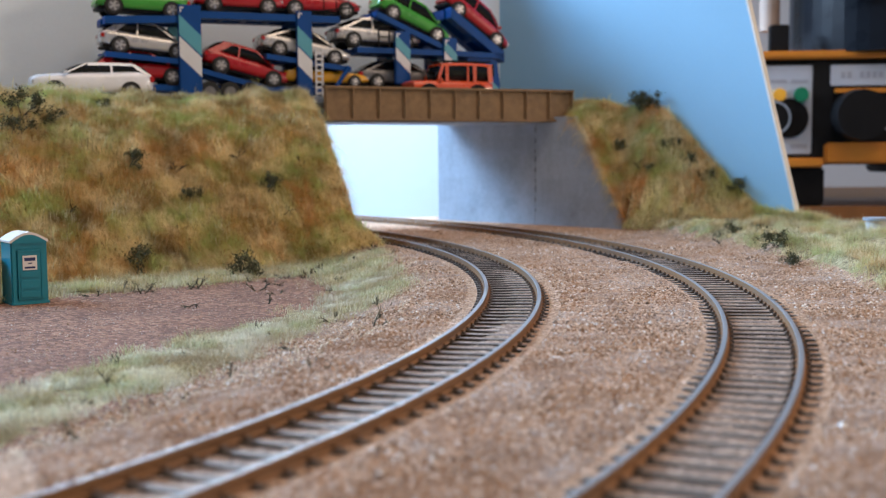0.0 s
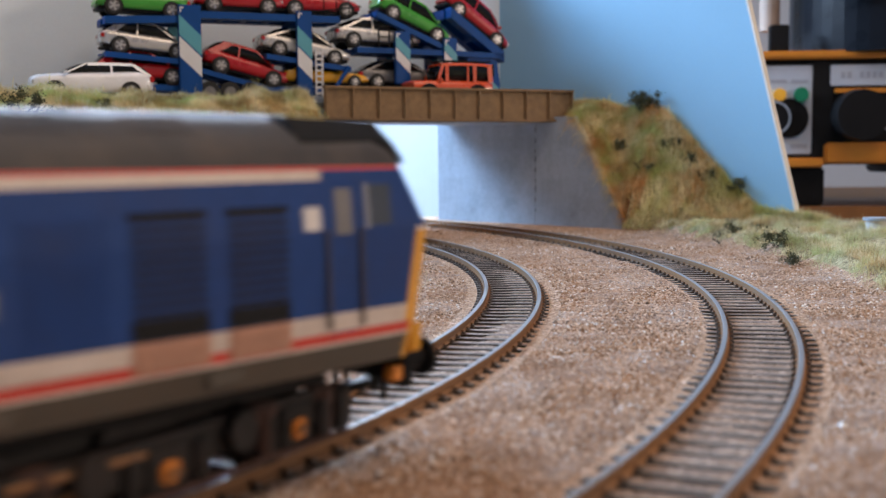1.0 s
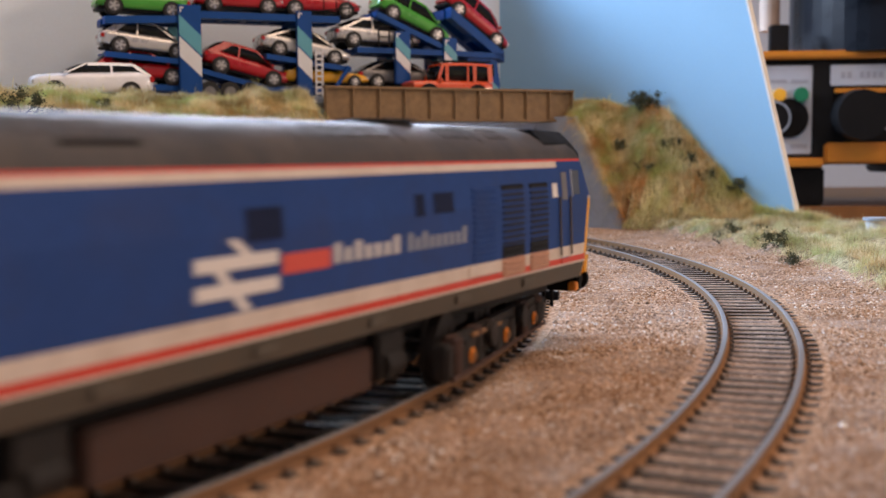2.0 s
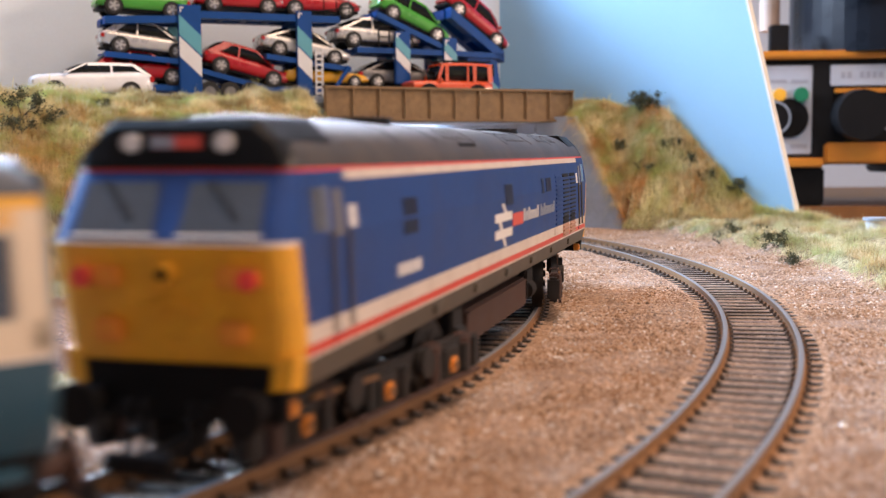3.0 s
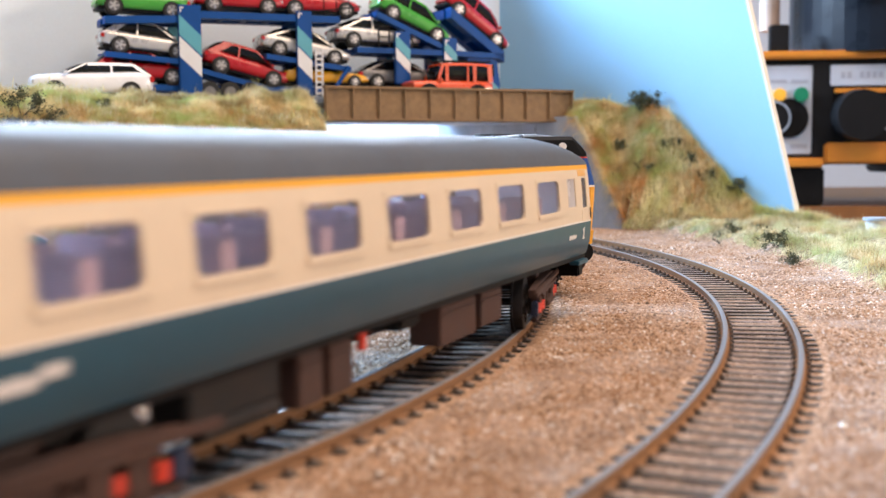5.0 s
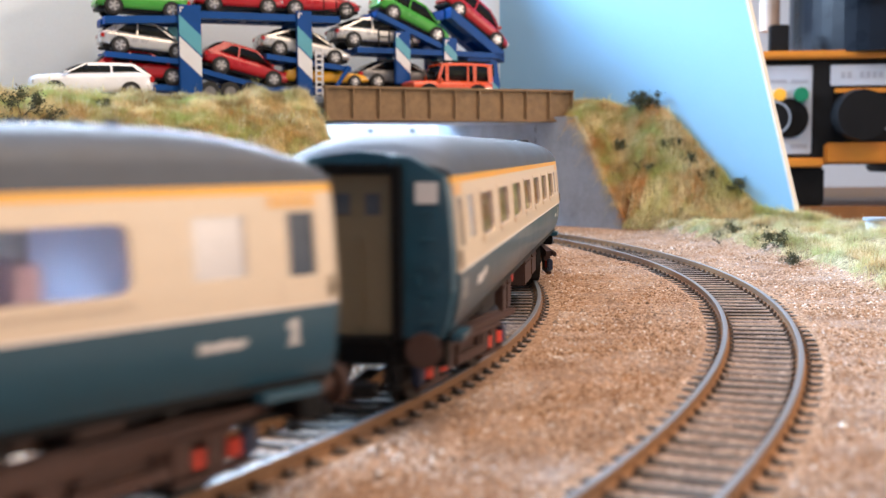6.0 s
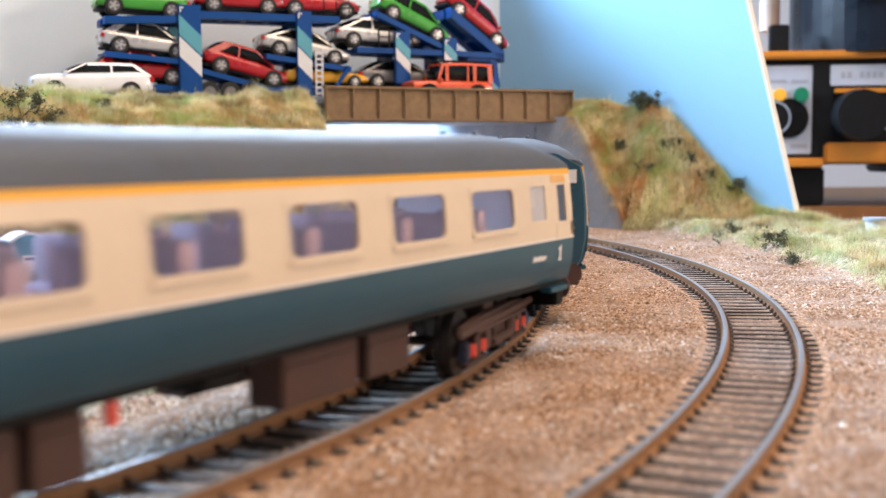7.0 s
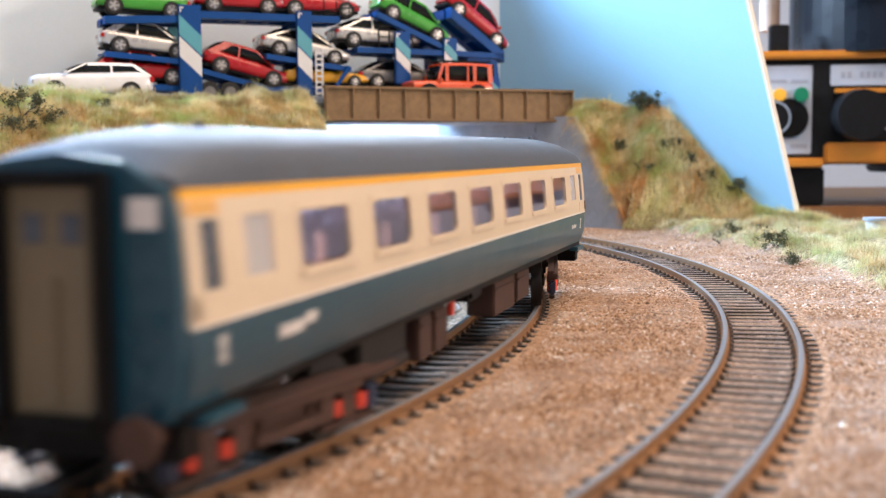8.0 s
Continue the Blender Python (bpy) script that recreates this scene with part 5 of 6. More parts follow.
def transporter():
    th = tagged(empty("car_transporter", ROAD @ at(0, 27, 0)), "blue toy car transporter with striped posts, loaded with cars", "car transporter")
    W = 29.0

    def deck(name, pts, t=3.0):
        bm = fresh()
        for y0, y1 in ((0.0, 9.0), (W - 9.0, W)):
            loft(bm, [[(x, y0, z - t), (x, y1, z - t), (x, y1, z), (x, y0, z)] for x, z in pts])
        for (xa, za), (xb, zb) in zip(pts, pts[1:]):
            n = max(1, int(abs(xb - xa) / 14))
            for k in range(n + 1):
                x, z = xa + (xb - xa) * k / n, za + (zb - za) * k / n
                box(bm, x - 1.0, x + 1.0, 8.5, W - 8.5, z - t, z - 0.8)
        part(name, bm, TRUCK_BLUE, th)
    deck("upper_deck", [(-116, 121.5), (-72, 123.5), (-62, 126.5), (22, 127.0)], 4.0)
    deck("middle_ramp", [(-116, 102.3), (-75, 99.0), (-62, 94.0), (-24, 84.6)])
    deck("middle_deck", [(-24, 103.6), (29, 97.0)])
    deck("front_deck", [(33, 109.3), (96, 108.9), (134, 108.2)], 3.4)
    deck("front_ramp", [(46, 131.5), (93, 111.8)], 3.6)
    deck("nose_ramp", [(96, 136.0), (134, 109.0)], 6.5)
    part("side_plate", loft(fresh(), [[(x, y, z) for x, z in ((50, 127), (92, 109), (92, 106), (56, 106))] for y in (W - 4, W - 2)]), TRUCK_BLUE, th)
    part("chassis", box(fresh(), -116, 44, 3, W - 3, 80.5, 84.5, 0.6), TRUCK_BLUE, th)

    def post(x0, x1, z0, z1):
        for y0, y1 in ((-1.6, 1.6), (W - 1.6, W + 1.6)):
            p = part("post", box(fresh(), x0, x1, y0, y1, z0, z1, 0.5), TRUCK_BLUE, th)
            span, wd = z1 - z0, x1 - x0
            for mt, f0 in ((TRUCK_TEAL, 0.44), (TRUCK_WHITE, 0.20)):
                bm = fresh()
                za = z0 + span * f0
                for yy in (y0 - 0.12, y1 + 0.02):
                    loft(bm, [[(x0 + 0.2, yy + o, za + wd * 0.9), (x1 - 0.2, yy + o, za), (x1 - 0.2, yy + o, za + span * 0.22), (x0 + 0.2, yy + o, za + span * 0.22 + wd * 0.9)] for o in (0, 0.1)])
                part("stripe", bm, mt, p)
            bm = fresh()
            box(bm, x0 + 0.6, x0 + 3, y0 - 0.15, y0, z1 - 2.2, z1 - 1.2)
            box(bm, x0 + 0.6, x0 + 1.5, y0 - 0.15, y0, z1 - 4.2, z1 - 1.2)
            part("corner_mark", bm, TRUCK_WHITE, p)
    post(-75.5, -62.5, 78.5, 129.5)
    post(-5.5, 3.8, 78.5, 129.0)
    post(57.5, 67.5, 87.0, 119.5)
    post(90.5, 99.5, 88.0, 116.5)
    for y in (-2.4,):
        bm = fresh()
        for x in (5.6, 9.6):
            box(bm, x - 0.5, x + 0.5, y - 0.6, y + 0.6, 78.5, 107, 0.2)
        for k in range(8):
            box(bm, 5.6, 9.6, y - 0.5, y + 0.5, 80 + k * 3.4, 81.1 + k * 3.4)
        part("ladder", bm, TRUCK_WHITE, th, "white ladder")
        bm = fresh()
        for x in (46, 53):
            box(bm, x - 0.5, x + 0.5, y - 0.4, y + 0.4, 109, 121, 0.2)
        for k in range(3):
            box(bm, 46, 53, y - 0.4, y + 0.4, 111 + k * 4, 112 + k * 4)
        part("guard_rail", bm, BLACK, th)
    bm = fresh()
    rod(bm, (19, -1, 85), (27, -1, 97), 1.3, seg=8)
    part("deck_strut", bm, TRUCK_BLUE, th)
    bm = fresh()
    for x in (12, 20, 28):
        rod(bm, (x, 0.5, 127), (x, 0.5, 137), 0.35, seg=6)
    rod(bm, (8, 0.5, 129.5), (36, 0.5, 133.5), 0.4, seg=6)
    part("safety_rail", bm, BLACK, th)
    # tractor under the nose
    bm = loft(fresh(), [[(x, y, z) for x, z in ((108, 80), (130.5, 80), (131.5, 88), (129.5, 104), (112, 106), (108, 104))] for y in (1.5, 2.5, W - 2.5, W - 1.5)])
    cab = part("cab", bm, TRUCK_BLUE, th, "blue tractor cab")
    part("cab_window", box(fresh(), 116, 127, 0.9, 1.6, 93, 101, 0.3), CAR_GLASS, cab)
    part("cab_stripe", loft(fresh(), [[(x, y, z) for x, z in ((112, 90), (119, 90), (130, 80.5), (122, 80.5))] for y in (0.9, 1.45)]), TRUCK_WHITE, cab)
    part("cab_stripe", loft(fresh(), [[(x, y, z) for x, z in ((119.6, 92), (124, 92), (131, 85), (131, 80.5))] for y in (0.9, 1.45)]), TRUCK_TEAL, cab)
    part("wind_deflector", box(fresh(), 106, 126, 3, W - 3, 104.2, 107.4, 0.8), TRUCK_BLUE, cab)
    wheel = None
    for x in (-58, -46, -34, 104, 122):
        for y in (2.4, W - 2.4):
            if wheel is None:
                bm = fresh()
                rod(bm, (0, -2.6, 0), (0, 2.6, 0), 6.2, seg=24)
                rod(bm, (0, -2.8, 0), (0, 2.8, 0), 3.4, seg=16, mat=1)
                wheel = part("wheel", bm, [TYRE, P_DARK], th, m=at(x, y, 80.4))
            else:
                again(wheel, at(x, y, 80.4))


transporter()
CARB = 41.5
toy_car("hatchback", P_SILVER, on_road(-92, CARB, 100.2, 5.0), "silver toy hatchback on the transporter's middle ramp")
toy_car("hatchback", P_RED, on_road(-36, CARB, 88.2, 13.5), "shiny red toy hatchback tilted nose-down on the ramp")
toy_car("saloon", P_SILVER, on_road(1.5, CARB, 100.6, 7.5), "silver toy saloon tipped forward on the middle deck")
toy_car("saloon", P_SILVER, on_road(49, CARB, 109.5, 1.0), "silver toy saloon on the front deck")
toy_car("hatchback", P_GREEN, on_road(71, CARB, 121.0, 23.0), "green toy hatchback on the sloping front ramp")
toy_car("hatchback", P_RED, on_road(114, CARB, 122.6, 34.0), "red toy hatchback hanging over the nose ramp")
toy_car("hatchback", P_GREEN, on_road(-94, CARB, 122.6, -2.5, True), "green toy hatchback on the upper deck")
toy_car("hatchback", P_RED, on_road(-38, CARB, 126.9), "red toy hatchback on the upper deck")
toy_car("hatchback", P_RED, on_road(12, CARB + 3, 127.1), "red toy hatchback at the upper deck's end")
toy_car("hatchback", P_RED, on_road(-95, CARB, 84.5), "red toy hatchback on the lowest deck")
toy_car("sports", P_YELLOW, on_road(15, CARB, 84.5), "yellow low toy sports car on the lowest deck")
toy_car("saloon", P_DARK, on_road(65, CARB + 2, 84.6, 0, False), "grey-silver toy saloon under the front deck")
toy_car("suv", P_WHITE, on_road(-126, 15, ROAD_Z, 0, True), "white toy sport utility car parked on the road", "cars on the road")
toy_car("offroad", P_ORANGE, on_road(88, 17, ROAD_Z, 0, True), "orange-red toy off-road car with roof rack on the road", "cars on the road")
tagged(part("car_ramp", box(fresh(), 36, 94, 32, 52, ROAD_Z, 84.5, 0.5), TRUCK_BLUE, m=ROAD), "blue low trailer bed under the grey toy car", "trailer")


# ---- portable toilet by the bank ----
def portable_toilet():
    teal = surface("loo_teal", (0.013, 0.20, 0.27), 0.45, 0, 0.08)
    white = surface("loo_roof_white", (0.75, 0.68, 0.64), 0.5, 0, 0.06)
    dark = surface("print_navy", (0.02, 0.03, 0.12), 0.5)
    th = tagged(empty("portable_toilet", at(-157.0, 429.5, -9.9, 0, 0, 36)), "teal plastic portable toilet with white domed roof", "portable toilet")
    bm = box(fresh(), -6.6, 6.6, -6.6, 6.6, 0, 23.4, 0.5)
    part("body", bm, teal, th)
    arch = [(-7.0, 22.8)] + [(-7.0 + 14 * k / 12, 23.6 + 3.0 * math.sin(math.pi * k / 12)) for k in range(13)] + [(7.0, 22.8)]
    part("roof", prism(fresh(), arch, -7.1, 7.1), white, th, "white domed roof", smooth=True)
    tymp = [(-6.3, 22.6)] + [(-6.3 + 12.6 * k / 12, 23.0 + 2.7 * math.sin(math.pi * k / 12)) for k in range(13)] + [(6.3, 22.6)]
    part("gable", prism(fresh(), tymp, -7.3, -6.5), teal, th)
    door = part("door", box(fresh(), -4.6, 4.6, -7.0, -6.5, 1.4, 20.4, 0.25), teal, th)
    for z0, z1 in ((2.4, 4.6), (5.6, 8.8), (9.8, 12.0)):
        part("door_rib", box(fresh(), -3.6, 3.4, -7.35, -6.95, z0, z1, 0.3), teal, door)
    bm = fresh()
    for x0, x1, z0, z1 in ((-4.4, -4.0, 1.8, 19.8), (4.0, 4.4, 1.8, 19.8), (-4.0, 4.0, 19.4, 19.8)):
        box(bm, x0, x1, -7.3, -6.95, z0, z1, 0.1)
    part("door_frame", bm, teal, door)
    sg = part("sign", box(fresh(), -2.6, 2.6, -7.3, -6.95, 12.6, 18.0), SIGN_WHITE, door, "white notice")
    bm = box(fresh(), -2.0, 2.0, -7.38, -7.28, 16.0, 17.2)
    box(bm, -0.7, 0.7, -7.38, -7.28, 14.9, 15.3)
    box(bm, -1.9, 1.9, -7.38, -7.28, 13.2, 13.9)
    part("print", bm, dark, sg, "dark printed bars")
    part("base", box(fresh(), -7.0, 7.0, -7.0, 7.0, -0.4, 0.9, 0.3), teal, th)


portable_toilet()


# ---- machine on the bench beyond the layout ----
AMBER = surface("amber_enamel", (0.50, 0.18, 0.008), 0.4, 0, 0.08)
LABEL = surface("label_white", (0.40, 0.43, 0.50), 0.5, 0, 0.04)


def bench_machine():
    wood = surface("bench_wood", (0.20, 0.075, 0.012), 0.5, 0, 0.25, 90, 10)
    tagged(part("workbench", box(fresh(), 150, 900, 992, 1500, -60, -4, 2), wood), "orange-brown varnished wooden workbench", "workbench")
    th = tagged(empty("bench_machine", at(0, 0, 0)), "black and amber bench machine with knobs and white labels", "machine")
    m = at(276, 1000, 0, 0, 0, -6)
    f = part("casing", box(fresh(), -60, 260, 0, 160, 32, 122, 3, ), BLACK, th, m=m)
    part("top_lip", box(fresh(), -60, 260, -8, 170, 122, 129, 2), AMBER, f, "amber top lip")
    part("lower_lip", box(fresh(), 52, 260, -7, 4, 33, 51, 2), AMBER, f, "amber lower lip")
    part("lower_lip", box(fresh(), -60, 52, -7, 4, 30, 38, 1.5), AMBER, f)
    lp = part("label_panel", box(fresh(), -40, 42, -1.4, 1, 41, 117, 1), LABEL, f, "white control label")
    for x, mt in ((14, STRIPE_YELLOW), (32, paint("lamp_green", (0.01, 0.16, 0.07)))):
        bm = fresh()
        rod(bm, (x, -6, 92), (x, -1, 92), 6.2 if x > 20 else 5.4, seg=24)
        part("indicator", bm, mt, lp, "round coloured indicator")
    bm = fresh()
    for x, w in ((12, 8), (31, 7)):
        box(bm, x - w, x + w, -1.9, -1.3, 102, 105)
    box(bm, 8, 14, -1.9, -1.3, 44, 54)
    box(bm, 24, 38, -1.9, -1.3, 46, 50)
    part("print", bm, SIGN_GREY, lp, "grey printed bars")
    bm = fresh()
    rod(bm, (22, -3, 72), (22, -1.2, 72), 17, seg=32)
    part("dial", bm, BLACK, lp)
    bm = fresh()
    rod(bm, (6, -22, 72), (6, -1, 72), 14, 15, seg=32)
    kn = part("knob", bm, BLACK, lp, "black knob with bright rim")
    bm = fresh()
    rod(bm, (6, -22.6, 72), (6, -19, 72), 14.6, 14.8, seg=32)
    part("rim", bm, CHROME, kn)
    bm = fresh()
    rod(bm, (6, -23.0, 72), (6, -22, 72), 12.6, seg=32)
    part("cap", bm, BLACK, kn)
    # Black bar set proud here draws the shadow between label panel and strip.
    part("shadow_strip", box(fresh(), 42.5, 58, -2, 1, 38, 120), BLACK, f)
    st = part("warning_strip", box(fresh(), 56, 260, -2.6, 1, 99, 117, 0.6), LABEL, f, "white warning strip")
    bm = fresh()
    for k in range(16):
        if k % 5 != 2:
            box(bm, 65 + k * 5.2, 65 + k * 5.2 + 3.6, -3.0, -2.5, 105.5, 111)
    part("print", bm, SIGN_GREY, st, "grey printed bars")
    part("amber_line", box(fresh(), 60, 260, -3.2, 1, 93, 97, 0.5), AMBER, f)
    bm = fresh()
    rod(bm, (79, -26, 74), (79, 0, 74), 21, 22, seg=36)
    part("large_knob", bm, BLACK, f, "large black knob")
    cu = bpy.data.curves.new("letter", "FONT")
    cu.body, cu.size, cu.extrude = "L", 0.016, 0.0003
    tmp = new("letter_source", cu)
    me = bpy.data.meshes.new_from_object(tmp.evaluated_get(bpy.context.evaluated_depsgraph_get()))
    bpy.data.objects.remove(tmp)
    me.materials.clear()
    me.materials.append(LABEL)
    ob = new("letter", me)
    ob.parent = f
    ob.matrix_basis = at(103, -1.2, 66, 90, 0, 0)
    bm = fresh()
    for x0, x1, z0, z1 in ((99, 128, 62, 63.2), (99, 128, 84.8, 86), (99, 100.2, 62, 86)):
        box(bm, x0, x1, -1.2, 0.4, z0, z1)
    part("letter_frame", bm, SIGN_GREY, f)
    part("foot", box(fresh(), -20, 56, 10, 120, -4, 30, 2), BLACK, th, m=m)
    part("under_rail", box(fresh(), 118, 180, 4, 120, 24, 32, 2), BLACK, th, m=m)
    bm = fresh()
    rod(bm, (116, 60, 128), (116, 60, 330), 82, seg=48)
    part("motor_housing", bm, surface("housing_black", (0.007, 0.008, 0.011), 0.3, 0, 0.2, gloss=0.14), th, "large black cylindrical housing", m=m)
    part("housing_label", box(fresh(), 58, 96, -22, -16, 172, 215), LABEL, th, m=m)
    part("clamp", box(fresh(), 6, 22, 0, 12, 129, 152, 1), BLACK, th, m=m)
    part("clamp", box(fresh(), 176, 190, -12, 0, 129, 156, 1), BLACK, th, m=m)
    bm = fresh()
    rod(bm, (12, 40, 150), (12, 40, 330), 9, seg=16)
    part("column", bm, surface("column_tan", (0.30, 0.22, 0.17), 0.5), th, "pale tan column", m=m)


bench_machine()


def cream_box():
    cream = surface("cream_plastic", (0.66, 0.56, 0.32), 0.5, 0, 0.06)
    th = tagged(empty("site_cabinet", at(-172.5, 428, -9.9, 0, 0, 30)), "cream plastic cabinet beside the portable toilet", "cabinet")
    part("body", box(fresh(), -6, 6, -6, 6, 0, 15.5, 0.5), cream, th)
    part("lid", box(fresh(), -6.4, 6.4, -6.4, 6.4, 15.5, 16.6, 0.3), cream, th)


cream_box()


def tub():
    th = tagged(empty("plastic_tub", at(227, 600, -2.4)), "small white plastic tub at the baseboard edge", "tub")
    bm = fresh()
    rod(bm, (0, 0, 0), (0, 0, 11), 5.2, 6.2, seg=24)
    part("cup", bm, SIGN_WHITE, th, smooth=True)
    bm = fresh()
    rod(bm, (0, 0, 10.6), (0, 0, 12), 7.4, seg=24)
    part("lid", bm, LABEL, th, "pale lid")


tub()


# ---- scatter, grass and scrub ----
rng = np.random.default_rng(7)


def scatter_stones():
    verts, faces = [], []

    def add(x, y, z, r):
        i = len(verts)
        a = rng.uniform(0.6, 1.25, 6) * r
        g = rng.uniform(0, 6.283)
        c, s = math.cos(g), math.sin(g)
        for dx, dy, dz in ((a[0], 0.2 * r, 0), (-0.2 * r, a[1], 0), (-a[2], -0.1 * r, 0), (0.15 * r, -a[3], 0), (0.1 * r, 0, a[4] * 0.8), (0, 0, -a[5] * 0.6)):
            verts.append(((x + dx * c - dy * s) * MM, (y + dx * s + dy * c) * MM, (z + dz) * MM))
        for f in ((0, 1, 4), (1, 2, 4), (2, 3, 4), (3, 0, 4), (1, 0, 5), (2, 1, 5), (3, 2, 5), (0, 3, 5)):
            faces.append(tuple(i + k for k in f))
    done = 0
    while done < 125000:
        u = rng.uniform(0, 1)
        y = 60 + 640 * u ** 1.35
        x = rng.uniform(-0.42, 0.40) * y + 10
        d1 = math.hypot(x - CX, y - CY)
        d2 = math.hypot(x - DX, y - DY)
        e1, e2 = abs(d1 - R1), abs(d2 - R2)
        if d1 < 440 and rng.uniform() < 0.75:
            continue
        if verge(x, y) > 0.3 or x > 190:
            continue
        if min(e1, e2) < 11.0 and rng.uniform() < 0.45:
            continue
        if abs(e1 - 8.65) < 1.6 or abs(e2 - 8.65) < 1.6:
            continue
        z = flat_height(x, y)
        if height(x, y) > z + 1:
            continue
        r = 0.2 + 0.42 * rng.uniform() ** 1.6 if d1 > 440 else rng.uniform(0.16, 0.34)
        if rng.uniform() < 0.03:
            r *= 1.7
        if min(e1, e2) < 15:
            z, r = z - 0.35, r * 0.75
        add(x, y, z + r * 0.15, r)
        done += 1
    ob = raw_mesh("ballast_stones", verts, faces, STONES)
    tagged(ob, "loose brown and grey ballast granules beside the tracks", "ballast", kind="stuff")


def blades(name, material, spots, label, lo, hi, width, lean, lying):
    verts, faces = [], []
    for x, y, z in spots:
        ln = rng.uniform(lo, hi)
        g = rng.uniform(0, 6.283)
        k = rng.uniform(0.25, lean)
        dx, dy = math.cos(g) * k, math.sin(g) * k
        w = width * rng.uniform(0.6, 1.3)
        px, py = -math.sin(g) * w, math.cos(g) * w
        up = math.sqrt(max(0.05, 1 - min(0.95, k * k)))
        i = len(verts)
        mx, my, mz = x + dx * ln * 0.4, y + dy * ln * 0.4, z + up * ln * 0.6
        tx, ty, tz = x + dx * ln * 1.05, y + dy * ln * 1.05, z + up * ln * 0.85
        if rng.uniform() < lying:
            ln *= 1.5
            tx, ty = x + math.cos(g) * ln, y + math.sin(g) * ln
            tz = max(z - ln, min(z + ln, height(tx, ty))) + rng.uniform(0.4, 2.6)
            mx, my = (x + tx) / 2, (y + ty) / 2
            mz = (z + tz) / 2 + rng.uniform(0.6, 2.0)
        for p in ((x - px, y - py, z - 0.6), (x + px, y + py, z - 0.6), (mx - px * 0.8, my - py * 0.8, mz), (mx + px * 0.8, my + py * 0.8, mz), (tx, ty, tz)):
            verts.append((p[0] * MM, p[1] * MM, p[2] * MM))
        faces += [(i, i + 1, i + 3, i + 2), (i + 2, i + 3, i + 4)]
    ob = raw_mesh(name, verts, faces, material)
    return tagged(ob, label, "grass", kind="stuff")


def grow():
    left, right, low, frost = [], [], [], []
    while len(left) < 175000:
        a, b = rng.uniform(-270, 0), rng.uniform(-190, 4)
        x, y = world_xy(a, b)
        if not (-0.46 * y - 20 < x < 0 and y > 380):
            continue
        z = height(x, y)
        if z > flat_height(x, y) + 0.5:
            left.append((x, y, z))
    while len(right) < 54000:
        x, y = rng.uniform(80, 215), rng.uniform(640, 775)
        z = height(x, y)
        if z > flat_height(x, y) + 0.5 and (Vector((x, y)) - PANEL_A).dot(PANEL_IN) > 2.5 and not (wing(x, y)[0] < 1.1 and wing(x, y)[1] < 6.5):
            right.append((x, y, z))
    while len(low) < 46000:
        x, y = rng.uniform(105, 250), rng.uniform(300, 690)
        if x > board_edge_x(y) or x > 0.42 * y + 6 or rng.uniform() > verge(x, y) or height(x, y) > 8:
            continue
        if bumpy(x + 60, y, 14) < -0.16:
            continue
        low.append((x, y, height(x, y) + 3.0 * max(0.0, bumpy(x, y, 12))))
    while len(frost) < 48000:
        y = rng.uniform(140, 560)
        x = rng.uniform(-0.46, 0.0) * y - 4
        z = flat_height(x, y)
        if rng.uniform() > strip(x, y) ** 1.3 or height(x, y) > z + 2:
            continue
        if rng.uniform() > smooth01((bumpy(x - 30, y, 17) + 0.55) / 0.6) or math.hypot(x - CX, y - CY) > R1 - 26:
            continue
        if math.hypot(x - CX, y - CY) < 400 or y > 470:
            low.append((x, y, z))
        frost.append((x, y, z))
    for _ in range(5200):
        t = rng.uniform(0.40, 1.08)
        p = WING_A + (WING_B - WING_A) * t
        off = rng.uniform(-1.0, 7.0)
        right.append((p.x + 0.73 * off, p.y + 0.69 * off, wing_top(t) + rng.uniform(-2.0, 2.0)))
    blades("bank_grass", STRAW, left, "matted straw, brown and olive static grass on the bank", 2.2, 6.5, 0.10, 1.6, 0.45)
    blades("lit_bank_grass", STRAW_LIT, right, "dry straw and orange-brown static grass beside the wing wall, coloured brighter for warm light", 2.2, 6.5, 0.10, 1.6, 0.45)
    blades("long_grass", STRAW, left[:22000:2] + right[:7000:2], "long tangled straw fibres over the banks", 6.0, 13.0, 0.15, 1.6, 0.85)
    blades("tussock_grass", PALE, [p for p in left[1:60000:3] if bumpy(p[0], p[1], 17) > 0.12] + [p for p in right[1:30000:3] if bumpy(p[0], p[1], 17) > 0.12], "upright pale tussocks on the banks", 4.0, 9.0, 0.13, 1.0, 0.1)
    crest = []
    while len(crest) < 12000:
        a, b = rng.uniform(-260, -9), rng.uniform(-20, 2)
        x, y = world_xy(a, b)
        if x > -0.46 * y - 20 and bumpy(x, y, 12) > -0.3:
            crest.append((x, y, height(x, y)))
    blades("crest_grass", PALE, crest, "longer pale straw grass along the top of the bank", 3.0, 7.5, 0.11, 1.2, 0.3)
    blades("verge_grass", PALE, low, "pale green and straw grass along the far verge", 2.4, 7.2, 0.095, 1.3, 0.3)
    blades("strip_grass", FROST, frost, "pale frosty green grass strip inside the curve", 0.9, 3.2, 0.07, 1.4, 0.85)
    loose = []
    while len(loose) < 800:
        y = rng.uniform(150, 540)
        x = rng.uniform(-0.44, 0.0) * y - 4
        d = math.hypot(x - CX, y - CY)
        if abs(d - 452) < 30 and height(x, y) < flat_height(x, y) + 2 and rng.uniform() < 1 - abs(d - 452) / 30:
            loose.append((x, y, flat_height(x, y) + 0.4))
    blades("loose_straw", STRAW_PALE, loose, "long pale straw fibres scattered over the ballast", 3.5, 8.0, 0.06, 1.6, 0.95)


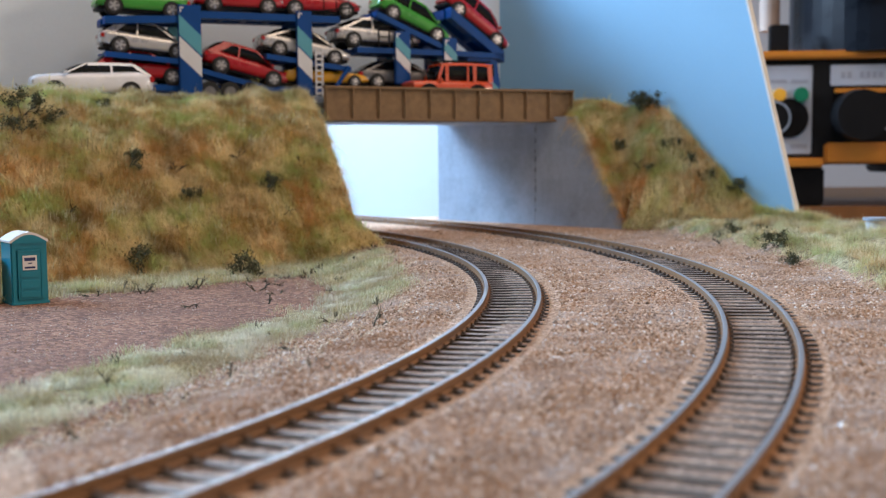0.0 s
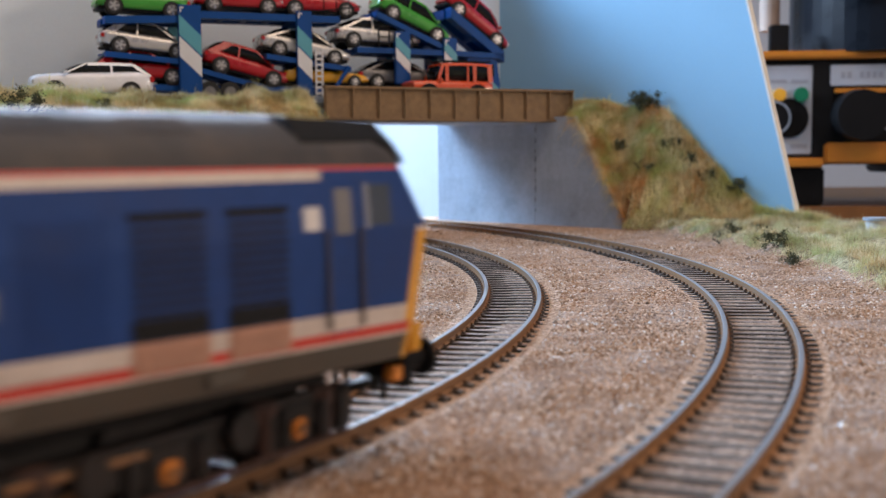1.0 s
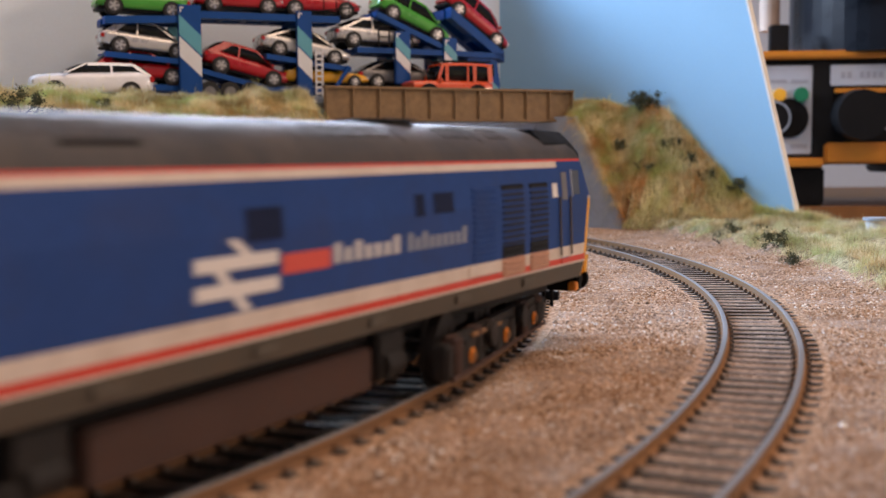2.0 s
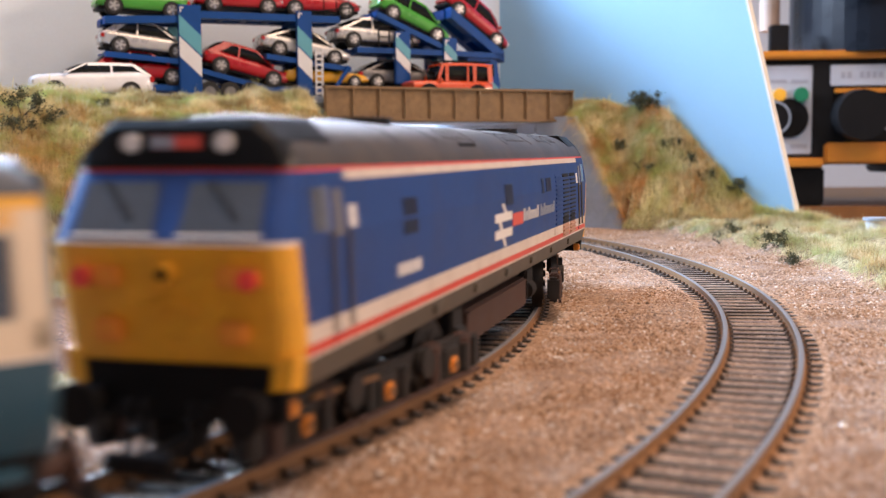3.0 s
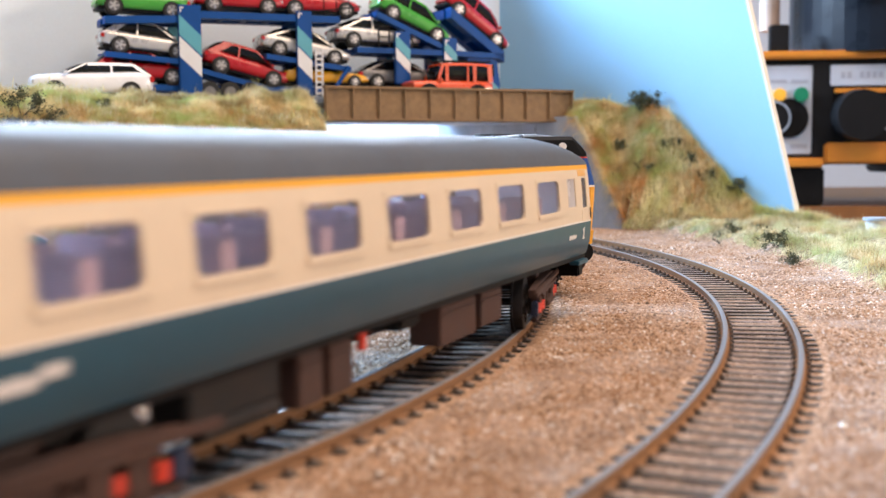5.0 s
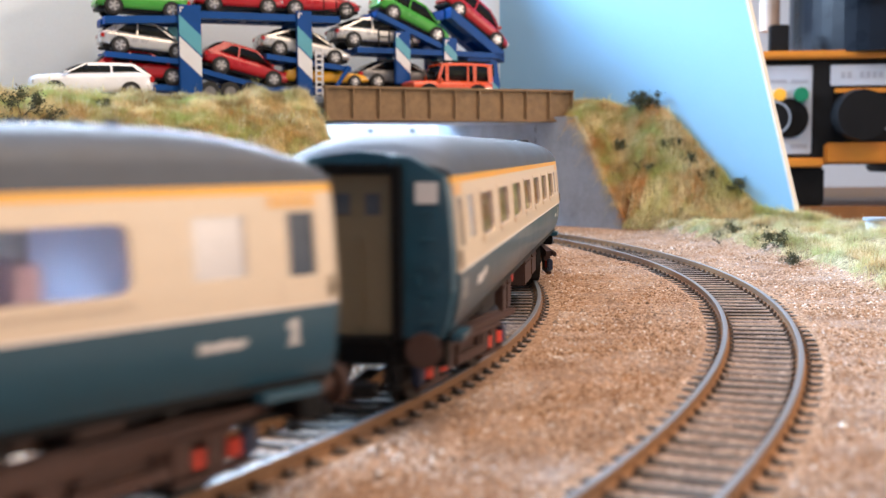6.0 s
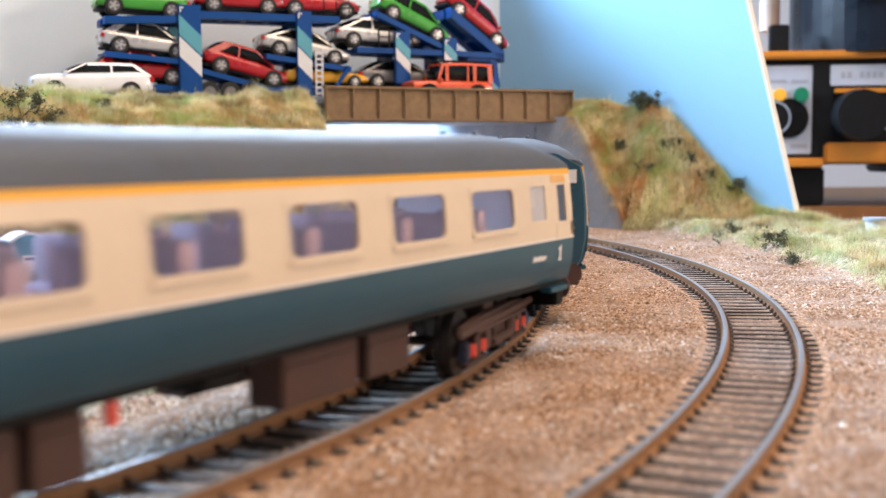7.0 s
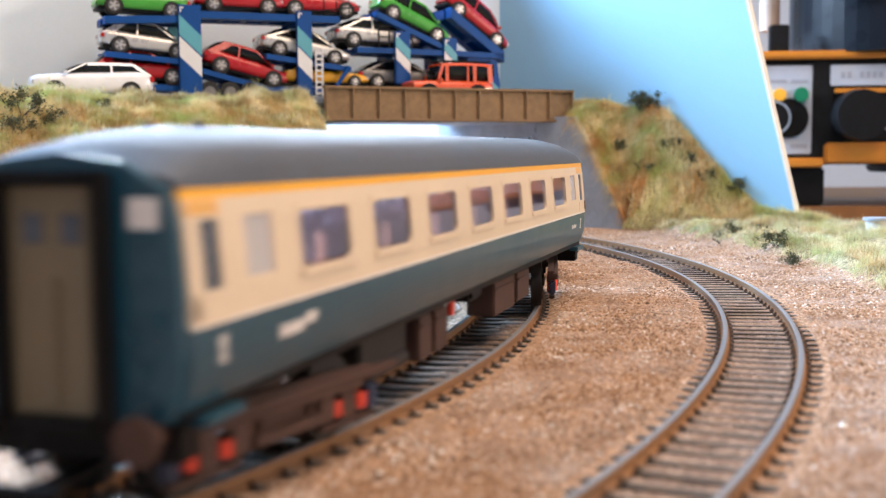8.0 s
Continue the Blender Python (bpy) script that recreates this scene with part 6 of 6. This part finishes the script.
def shrub(x, y, size, spread, leafy, label, name="scrub_bush", category="bush"):
    z = height(x, y) - 0.6
    th = tagged(empty(name, at(x, y, z)), label, category, "scrub on the banks")
    bm = fresh()
    tips = []

    def branch(p, d, ln, r, level):
        q = p + d * ln
        rod(bm, p, q, r, r * 0.6, seg=5)
        tips.append(q)
        if level == 0:
            return
        for _ in range(3):
            nd = (d + Vector(rng.uniform(-0.9, 0.9, 3))).normalized()
            branch(p + (q - p) * rng.uniform(0.5, 1.0), nd, ln * rng.uniform(0.5, 0.8), r * 0.62, level - 1)
    for _ in range(4 if leafy else 2):
        d = Vector((rng.uniform(-spread, spread), rng.uniform(-spread, spread), rng.uniform(0.35, 1.0))).normalized()
        branch(Vector((rng.uniform(-1, 1) * size * 0.2, rng.uniform(-1, 1) * size * 0.2, 0)), d, size * 0.55, size * (0.03 if leafy else 0.045), 3 if leafy else 2)
    part("stem", bm, TWIG, th)
    if leafy:
        bm = fresh()
        for p in tips:
            for _ in range(5):
                c = p + Vector(rng.normal(0, size * 0.09, 3))
                u, v = Vector(rng.normal(0, 1, 3)).normalized() * size * 0.055, Vector(rng.normal(0, 1, 3)).normalized() * size * 0.04
                bm.faces.new([bm.verts.new(c + u), bm.verts.new(c + v), bm.verts.new(c - u), bm.verts.new(c - v)])
        part("foliage", bm, LEAF, th, "sparse dark green leaf flock")


LEAF = islands("leaf_flock", [(0.0, (0.03, 0.035, 0.015)), (0.5, (0.07, 0.075, 0.03)), (1.0, (0.15, 0.14, 0.06))], 0.9)


def scrub():
    for x, y, s in ((-202, 556, 12), (-188, 560, 8), (-172, 590, 6), (124, 729, 12), (132, 726, 11), (149, 697, 10), (176, 681, 9), (114, 721, 8), (-91, 512, 11), (-133, 504, 10), (152, 526, 8), (-148, 552, 9), (-89, 576, 9), (-199, 540, 9), (-120, 549, 7), (144, 476, 6), (164, 648, 7), (150, 600, 7), (158, 560, 6), (172, 622, 6), (139, 704, 8), (160, 690, 7), (128, 700, 6)):
        shrub(x, y, s, 0.8, True, "dark green scrubby model bush on the grassy bank")
    for x, y, s in ((-82, 296, 7), (-80, 268, 6), (-59, 329, 7), (-95, 268, 6), (-46, 478, 6), (-90, 411, 6), (-76, 461, 8), (-29, 256, 5), (-20, 330, 7), (-75, 600, 8), (-80, 572, 8), (-168, 515, 8), (-65, 203, 5), (-100, 470, 7), (-118, 452, 7), (170, 668, 6), (140, 580, 7), (165, 590, 6), (150, 540, 6), (185, 600, 6), (142, 690, 7), (120, 706, 7), (132, 676, 6), (-64, 420, 6), (-130, 560, 8), (-105, 585, 8)):
        shrub(x, y, s, 1.6, False, "small dark forked twig lying in the grass", "twig", "twig")
    for k in range(30):
        a = rng.uniform(-190, 10)
        x, y = world_xy(a, -112 - max(0.0, -a - 13) * 0.30 - rng.uniform(0, 26))
        if math.hypot(x - CX, y - CY) < R1 - 26:
            shrub(x, y, rng.uniform(3.5, 7.5), 2.0, False, "small dark forked twig lying in the grass", "twig", "twig")
    for k in range(26):
        g = -0.42 + 0.026 * k + rng.uniform(-0.02, 0.02)
        r = rng.uniform(408, 466)
        shrub(CX + r * math.cos(g), CY + r * math.sin(g), rng.uniform(3.6, 6.4), 2.2, False, "small dark forked twig lying in the grass", "twig", "twig")


scatter_stones()
grow()
scrub()


# ---- what moves: the train runs round the inner curve at a steady pace ----
SPEED = 0.2235                                            # radians a second round the curve


def on_curve(theta, centres, lift):
    d = math.sqrt(R1 * R1 - (centres / 2) ** 2)
    return pose((CX + d * math.cos(theta)) * MM, (CY + d * math.sin(theta)) * MM, lift * MM, 0, 0, math.degrees(theta) + 90)


def surge(t):
    """Millimetres by which the train is ahead of a perfectly even pace."""
    return float(np.interp(t, (0.0, 0.4, 1.0, 1.5, 1.7, 3.0, 3.5, 4.0, 4.5, 4.7, 5.8, 6.0, 6.2, 6.5, 7.0, 7.5, 8.0), (9.5, 7.5, 1.2, 1.0, 1.0, 0.5, -1.0, 5.8, 4.5, 4.0, -0.5, 0.0, 3.0, 7.0, 6.6, 1.5, 1.0)))


def motions():
    for thing, theta0, centres, lift in TRAIN:
        walk(thing, [(k / 10, on_curve(theta0 + SPEED * k / 10 + surge(k / 10) / R1, centres, lift)) for k in range(81)])
    for wheels, base, radius in AXLES:
        turn = math.degrees(SPEED * R1 / radius) / 15
        walk(wheels, [(k / 15, base @ pose(0, 0, 0, 0, turn * k, 0)) for k in range(121)])


motions()
